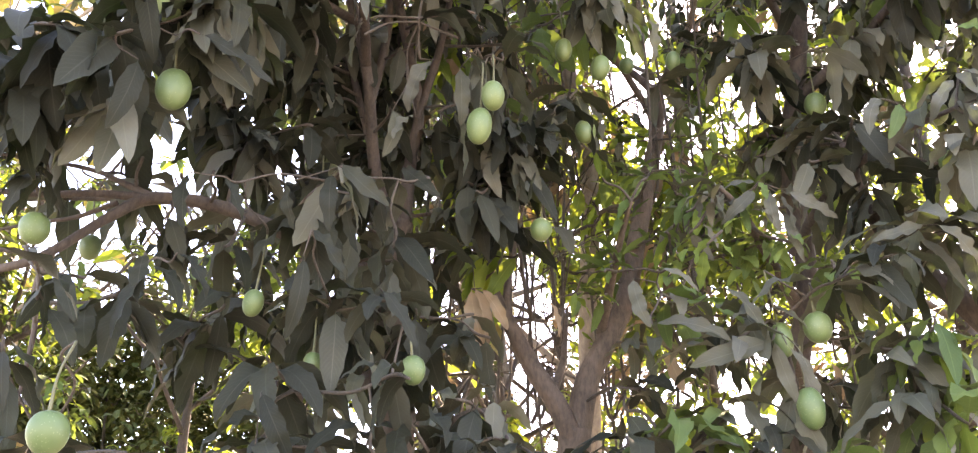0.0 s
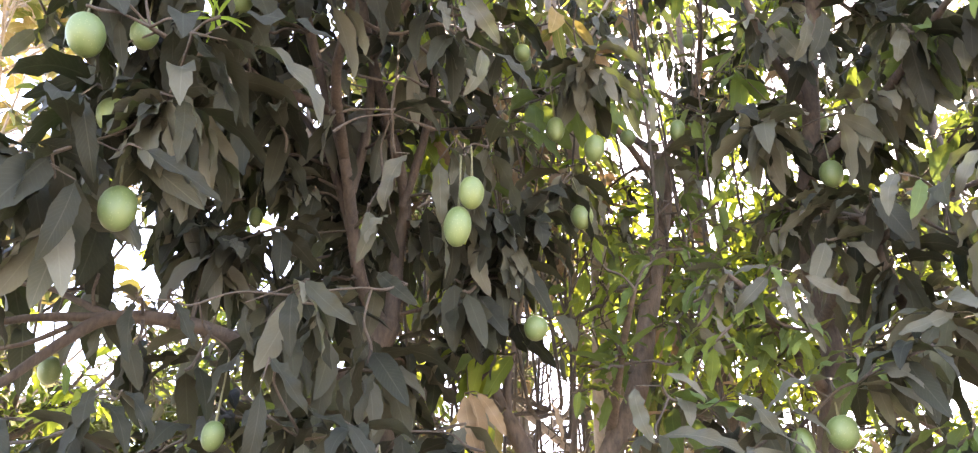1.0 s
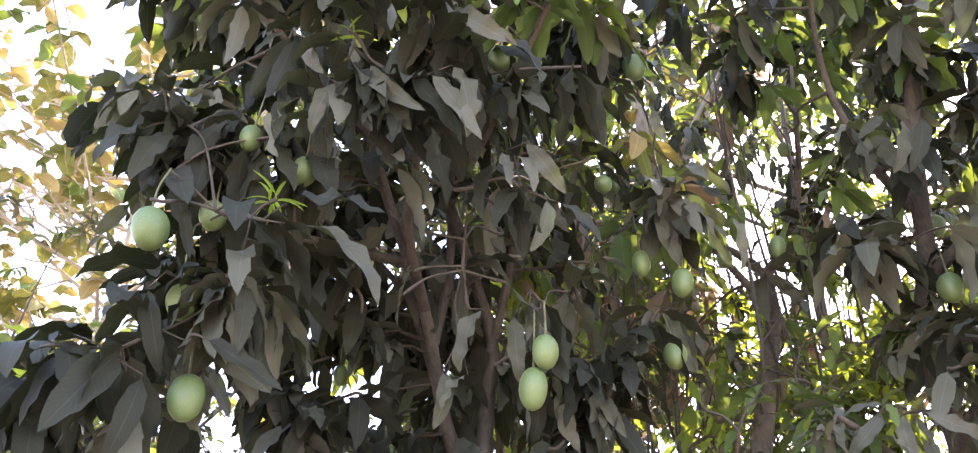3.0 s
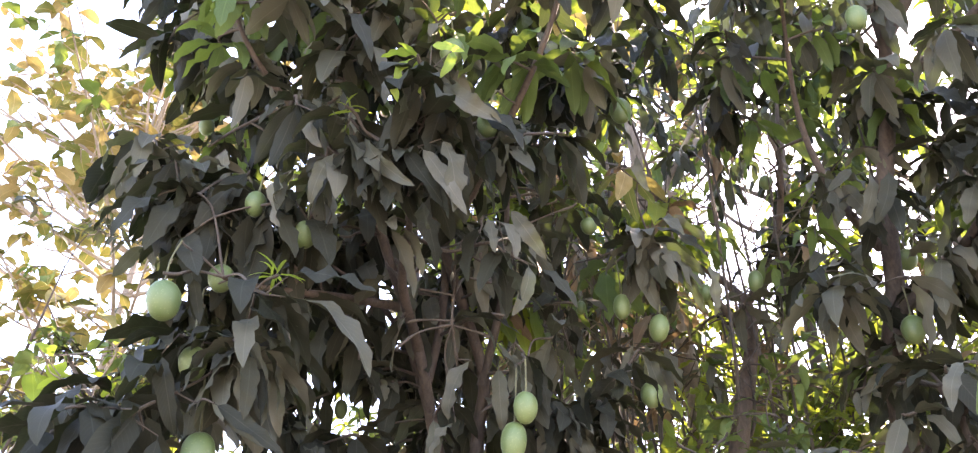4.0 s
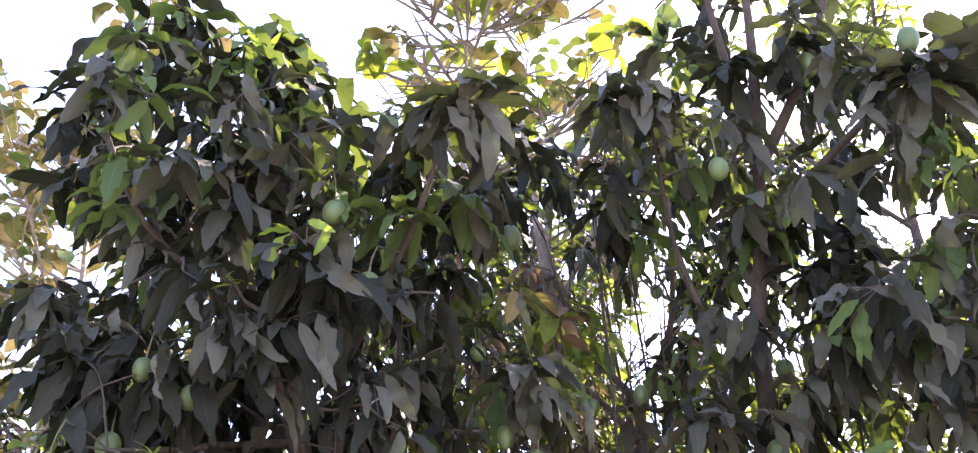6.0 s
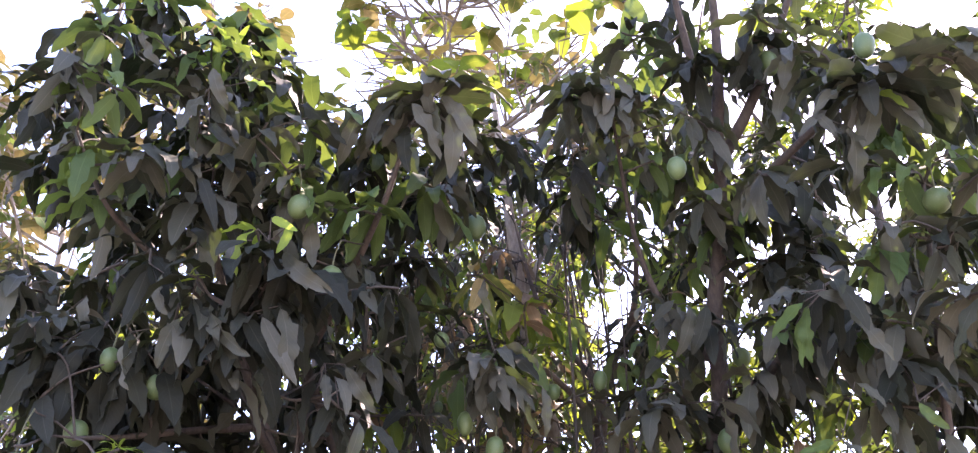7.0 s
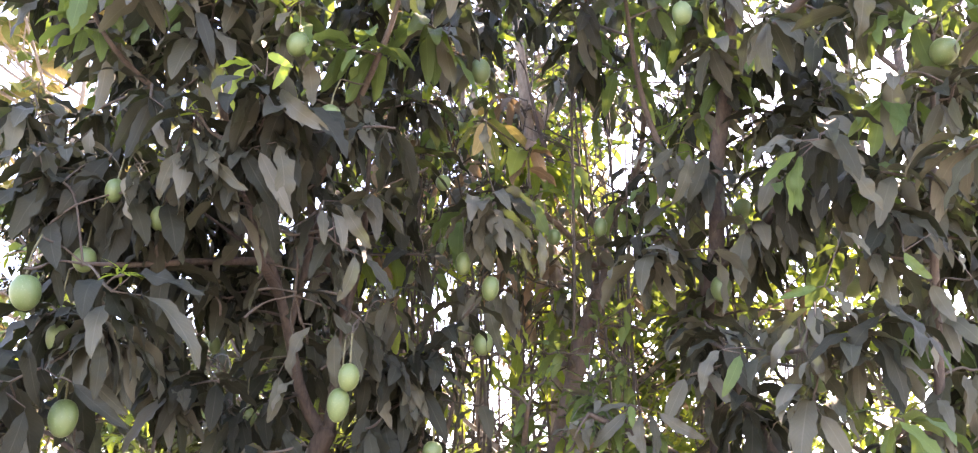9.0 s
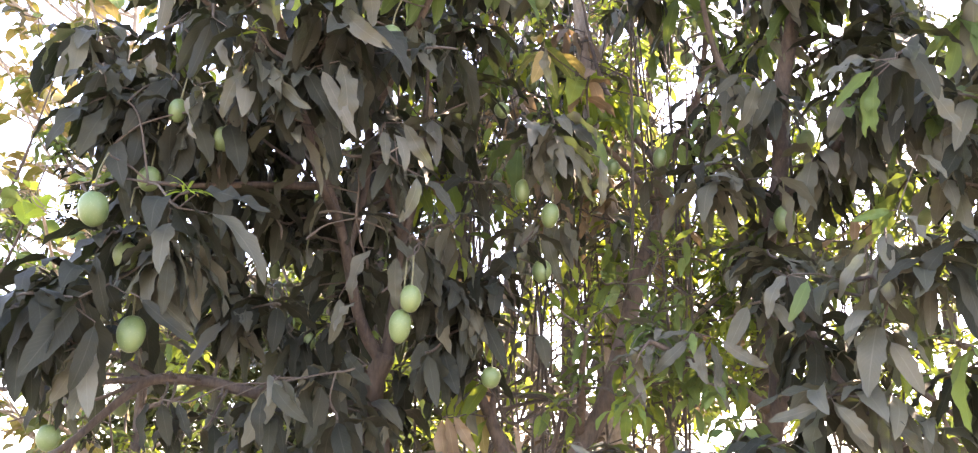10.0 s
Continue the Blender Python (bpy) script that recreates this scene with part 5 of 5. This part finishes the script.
def bare_tree(base, tops, spread, leaves, seed, looks=("dry",), low=0.25):
    r = random.Random(seed)
    tree = Tree(base)
    thick = 0.03 * spread + 0.03
    trunk = [(*base, thick), (base[0] + 0.1, base[1], 1.5, thick * 0.85), (base[0] + 0.02, base[1] + 0.05, 3.0, thick * 0.6), (base[0] - 0.09, base[1], tops * 0.58, thick * 0.38), (base[0] + 0.02, base[1], tops * 0.74, thick * 0.24), (base[0] - 0.08, base[1], tops * 0.88, thick * 0.13), (base[0] + 0.03, base[1], tops, 0.004)]
    tree.limb(trunk, "trunk")
    line = tree.limbs[0]
    for k in range(int(24 * spread) + 4):
        at = line[r.randrange(int(len(line) * low), len(line) - 1)]
        a, far = r.uniform(0, 6.28), spread * r.uniform(0.4, 1.0)
        end = Vector((at[0] + math.cos(a) * far, at[1] + 0.6 * math.sin(a) * far, at[2] + far * r.uniform(0.3, 0.9)))
        mid = Vector(at[:3]).lerp(end, 0.5) + Vector((0, 0, -0.08 * far))
        tree.limb([(*at[:3], min(0.022, at[3] * 0.6)), (*mid, 0.013), (*end, 0.005)], "bough", 6)
        bough = tree.limbs[-1]
        for _ in range(4):
            row = bough[r.randrange(len(bough) // 4, len(bough) - 2)]
            b, out = a + r.uniform(-1.3, 1.3), far * r.uniform(0.25, 0.55)
            tip = Vector((row[0] + math.cos(b) * out, row[1] + 0.6 * math.sin(b) * out, row[2] + out * r.uniform(-0.1, 0.9)))
            knee = Vector(row[:3]).lerp(tip, 0.5) + Vector((r.uniform(-0.1, 0.1), 0, r.uniform(-0.15, 0.05))) * out
            tree.twigs.append(spline([(*row[:3], min(0.011, row[3] * 0.8)), (*knee, 0.007), (*tip, 0.003)], 5))
            tree.learn(tree.twigs[-1])
    ends = list(tree.limbs)
    for _ in range(leaves):
        limb = ends[r.randrange(len(ends))]
        at = limb[r.randrange(len(limb) // 3, len(limb))]
        p = (at[0] + r.uniform(-0.35, 0.35), at[1] + r.uniform(-0.3, 0.3), at[2] + r.uniform(-0.1, 0.4))
        whorl(tree, p, r.uniform(0.13, 0.25), r.randint(2, 4), looks[r.randrange(len(looks))], (BROAD,), back=0.15)
    return tree


def leafy_tree(base, tops, spread, whorls, looks, seed, low=0.3):
    """A tree of the rows behind: a slender trunk, rising boughs and many whorls of leaves."""
    r = random.Random(seed)
    tree = Tree(base)
    lean = r.uniform(-0.15, 0.15)
    tree.limb([(base[0], base[1], -0.05, 0.06), (base[0] + lean * 0.3, base[1], tops * 0.3, 0.048), (base[0] + lean * 0.2, base[1], tops * 0.6, 0.034), (base[0] + lean, base[1], tops * 0.95, 0.008)], "trunk", 9)
    line = tree.limbs[0]
    for k in range(16):
        at = line[r.randrange(int(len(line) * low), len(line) - 2)]
        a, far = k * 2.4 + r.uniform(-0.4, 0.4), spread * r.uniform(0.5, 1.0)
        end = Vector((at[0] + math.cos(a) * far, at[1] + 0.7 * math.sin(a) * far, at[2] + far * r.uniform(0.5, 1.3)))
        mid = Vector(at[:3]).lerp(end, 0.5) + Vector((math.cos(a) * 0.1, 0, -0.1)) * far
        tree.limb([(*at[:3], min(0.018, at[3] * 0.6)), (*mid, 0.011), (*end, 0.004)], "bough", 6)
    ends = list(tree.limbs)
    for _ in range(whorls // (6 if base[1] >= 5 else 9)):
        limb = ends[r.randrange(len(ends))]
        at = limb[r.randrange(len(limb) // 3, len(limb))]
        cx, cy, cz = at[0] + r.gauss(0, 0.2), at[1] + r.gauss(0, 0.2), at[2] + r.gauss(0.02, 0.18)
        look_of = looks[r.randrange(len(looks))]
        for _ in range(8):
            p = (cx + r.gauss(0, 0.11), cy + r.gauss(0, 0.11), max(0.5, cz + r.gauss(0, 0.12)))
            if not in_gap(p):
                whorl(tree, p, r.uniform(0.09, 0.16), r.randint(5, 9), look_of if r.random() < 0.7 else looks[r.randrange(len(looks))], (DISTANT,))
    return tree


ROW_BEHIND = [
    leafy_tree((-0.75, 4.6, 0.0), 5.6, 0.9, 405, ("dark", "mid", "old", "back"), 21),
    leafy_tree((0.15, 5.2, 0.0), 6.2, 0.9, 432, ("mid", "old", "back", "dead"), 22),
    leafy_tree((1.15, 4.8, 0.0), 6.2, 1.0, 459, ("mid", "back", "mid", "back"), 23),
    leafy_tree((2.15, 4.2, 0.0), 6.0, 1.0, 459, ("dark", "mid", "old", "back"), 24),
    leafy_tree((2.4, 5.8, 0.0), 7.4, 1.3, 459, ("mid", "back", "back"), 25),
    leafy_tree((3.3, 4.5, 0.0), 6.2, 1.1, 405, ("mid", "back", "back"), 26),
    leafy_tree((-1.7, 6.4, 0.0), 4.2, 1.0, 351, ("mid", "back", "back"), 27),
    leafy_tree((-0.3, 6.1, 0.0), 6.6, 1.0, 420, ("old", "mid", "dark", "dead"), 29),
    leafy_tree((3.7, 6.0, 0.0), 7.4, 1.3, 380, ("mid", "back", "back"), 31),
    leafy_tree((0.75, 6.6, 0.0), 6.9, 1.1, 405, ("mid", "old", "back", "dead"), 28),
    leafy_tree((-2.5, 5.4, 0.0), 4.3, 1.0, 380, ("mid", "old", "back", "dark"), 33, 0.4),
    leafy_tree((-3.6, 4.9, 0.0), 4.0, 1.0, 330, ("mid", "back", "old"), 34, 0.4),
]

teak = bare_tree((-3.4, 6.2, 0.0), 7.8, 2.1, 600, 3)
sapling = bare_tree((0.3, 6.3, 0.0), 8.0, 1.6, 190, 5, ("dry", "back", "mid"))
young_sapling = bare_tree((0.0, 4.8, 0.0), 7.2, 1.25, 70, 8, ("dry", "back", "dry"), 0.62)

# two low branches of it with greener leaves
for line, looks in [([(-3.36, 6.2, 2.7, 0.022), (-2.75, 4.9, 3.2, 0.013), (-1.97, 3.35, 3.52, 0.005)], ("mid", "mid", "new")), ([(-3.38, 6.2, 4.4, 0.02), (-3.0, 5.2, 5.2, 0.012), (-2.75, 3.9, 5.95, 0.005)], ("dry", "mid", "dry"))]:
    teak.limb(line, "bough")
    for k in range(12):
        x, y, z, _ = teak.limbs[-1][-1 - k // 2]
        whorl(teak, (x + rng.uniform(-0.22, 0.22), y + rng.uniform(-0.2, 0.2), z + rng.uniform(-0.2, 0.22)), rng.uniform(0.12, 0.19), rng.randint(2, 4), looks[k % 3], (BROAD,), back=0.12)

# ---- far shrub ----
shrub = Tree((-2.6, 8.2, 0.0))
for k in range(12):
    a = k * 0.52
    shrub.limb([(-2.6 + 0.1 * math.cos(a), 8.2 + 0.1 * math.sin(a), -0.05, 0.03), (-2.6 + 0.6 * math.cos(a), 8.2 + 0.3 * math.sin(a), 2.0, 0.02), (-2.6 + 1.2 * math.cos(a), 8.2 + 0.5 * math.sin(a), 3.9, 0.006)], "stem")
for _ in range(3700):
    side = rng.uniform(-1, 1)
    top = 2.1 * (1 - abs(side) ** 2.6) ** 0.5 + 0.35 * noise.noise(Vector((side * 4, 1.3, 4.0)))
    height = 2.5 + top * (1 - rng.random() ** 1.6) - 0.9 * rng.random()
    whorl(shrub, (-2.65 + side * 1.75, 8.2 + rng.gauss(0, 0.45), height), rng.uniform(0.09, 0.15), 8, "shrub", (SMALL,), twig=rng.random() < 0.15)

# ---- mangoes ----


def mango(x, y, z, half_width, half_height, seed):
    """A green mango on its stalk, hung from a twig of the tree that bears it."""
    r = random.Random(seed)
    rings, sides = 14, 18
    verts, faces = [], []
    lean, beak = r.uniform(-0.12, 0.12), r.uniform(0.02, 0.1)
    for k in range(rings + 1):
        u = math.pi * k / rings
        h = math.cos(u)
        w = math.sin(u) ** 0.92 * (1 + 0.07 * h)
        for s in range(sides):
            a = 2 * math.pi * s / sides
            bulge = 1 + beak * math.cos(a) * (0.3 - h) * 0.5
            verts.append((half_width * (w * math.cos(a) * bulge + lean * (1 - h * h) * 0.3), half_width * 0.9 * w * math.sin(a), half_height * (h - (0.06 * math.exp(-((w / 0.25) ** 2)) if h > 0 else 0))))
    for k in range(rings):
        for s in range(sides):
            a, b = k * sides + s, k * sides + (s + 1) % sides
            faces.append((a, a + sides, b + sides, b))
    thing = new("mango")
    thing.location = (x, y, z)
    thing.rotation_euler = (r.uniform(-0.12, 0.12), r.uniform(-0.12, 0.12), r.uniform(0, 6.28))
    mesh_object("fruit", verts, faces, FRUIT_SKIN, thing)
    far = r.uniform(0.08, 0.16)
    top = Vector((x + r.uniform(-0.02, 0.02), y + r.uniform(0.0, 0.03), z + half_height + far))
    inner = Euler(thing.rotation_euler).to_matrix().inverted() @ (top - Vector((x, y, z)))
    v, f = tube(spline([(0, 0, half_height * 0.9, 0.0036), (inner.x * 0.3, inner.y * 0.3, half_height + far * 0.5, 0.0022), (*inner, 0.0026)], 5), 6, 0.1)
    mesh_object("stalk", v, f, STALK, thing)
    tree = tree_for(top)
    tree.twig(top, 0.003)
    size_word = "small " if half_width < 0.027 else ""
    return tagged(thing, f"{size_word}unripe pale green mango hanging on a thin stalk", "mango", "mangoes on the trees")


for k, row in enumerate(FRUIT):
    mango(*row, 100 + k)

# ---- set the trees out ----
build_tree(left_tree, "mango_tree", "mango tree with dusty drooping leaves and slender brown stems", MANGO_BARK, LOOKS, group="mango trees")
build_tree(fork_tree, "mango_tree", "forked mango tree with two thick brown limbs", FORK_BARK, LOOKS, group="mango trees")
build_tree(right_tree, "mango_tree", "tall mango tree with a dark straight trunk", MANGO_BARK, LOOKS, group="mango trees")
build_tree(edge_tree, "mango_tree", "leaning mango tree with large drooping leaves", MANGO_BARK, LOOKS, group="mango trees")
build_tree(back_tree, "orchard_tree", "pale-barked tree with yellow-green leaves coloured as sunlit", PALE_BARK, LOOKS, group="orchard trees behind")
for tree in ROW_BEHIND:
    build_tree(tree, "orchard_tree", "slender orchard tree with green leaves and yellow-green ones coloured as sunlit", MANGO_BARK, LOOKS, group="orchard trees behind")
build_tree(teak, "broadleaf_tree", "thinly leaved tree with yellowing broad leaves", PALE_BARK, LOOKS, PALE_BARK)
build_tree(sapling, "broadleaf_sapling", "slender sapling with sparse yellow-green broad leaves", GREY_BARK, LOOKS, GREY_BARK)
build_tree(young_sapling, "broadleaf_sapling", "twiggy young sapling with few yellowing broad leaves", GREY_BARK, LOOKS, GREY_BARK)
build_tree(shrub, "shrub", "dense small-leaved shrub behind the mango trees", TWIG_BARK, LOOKS, category="shrub", singles=0)
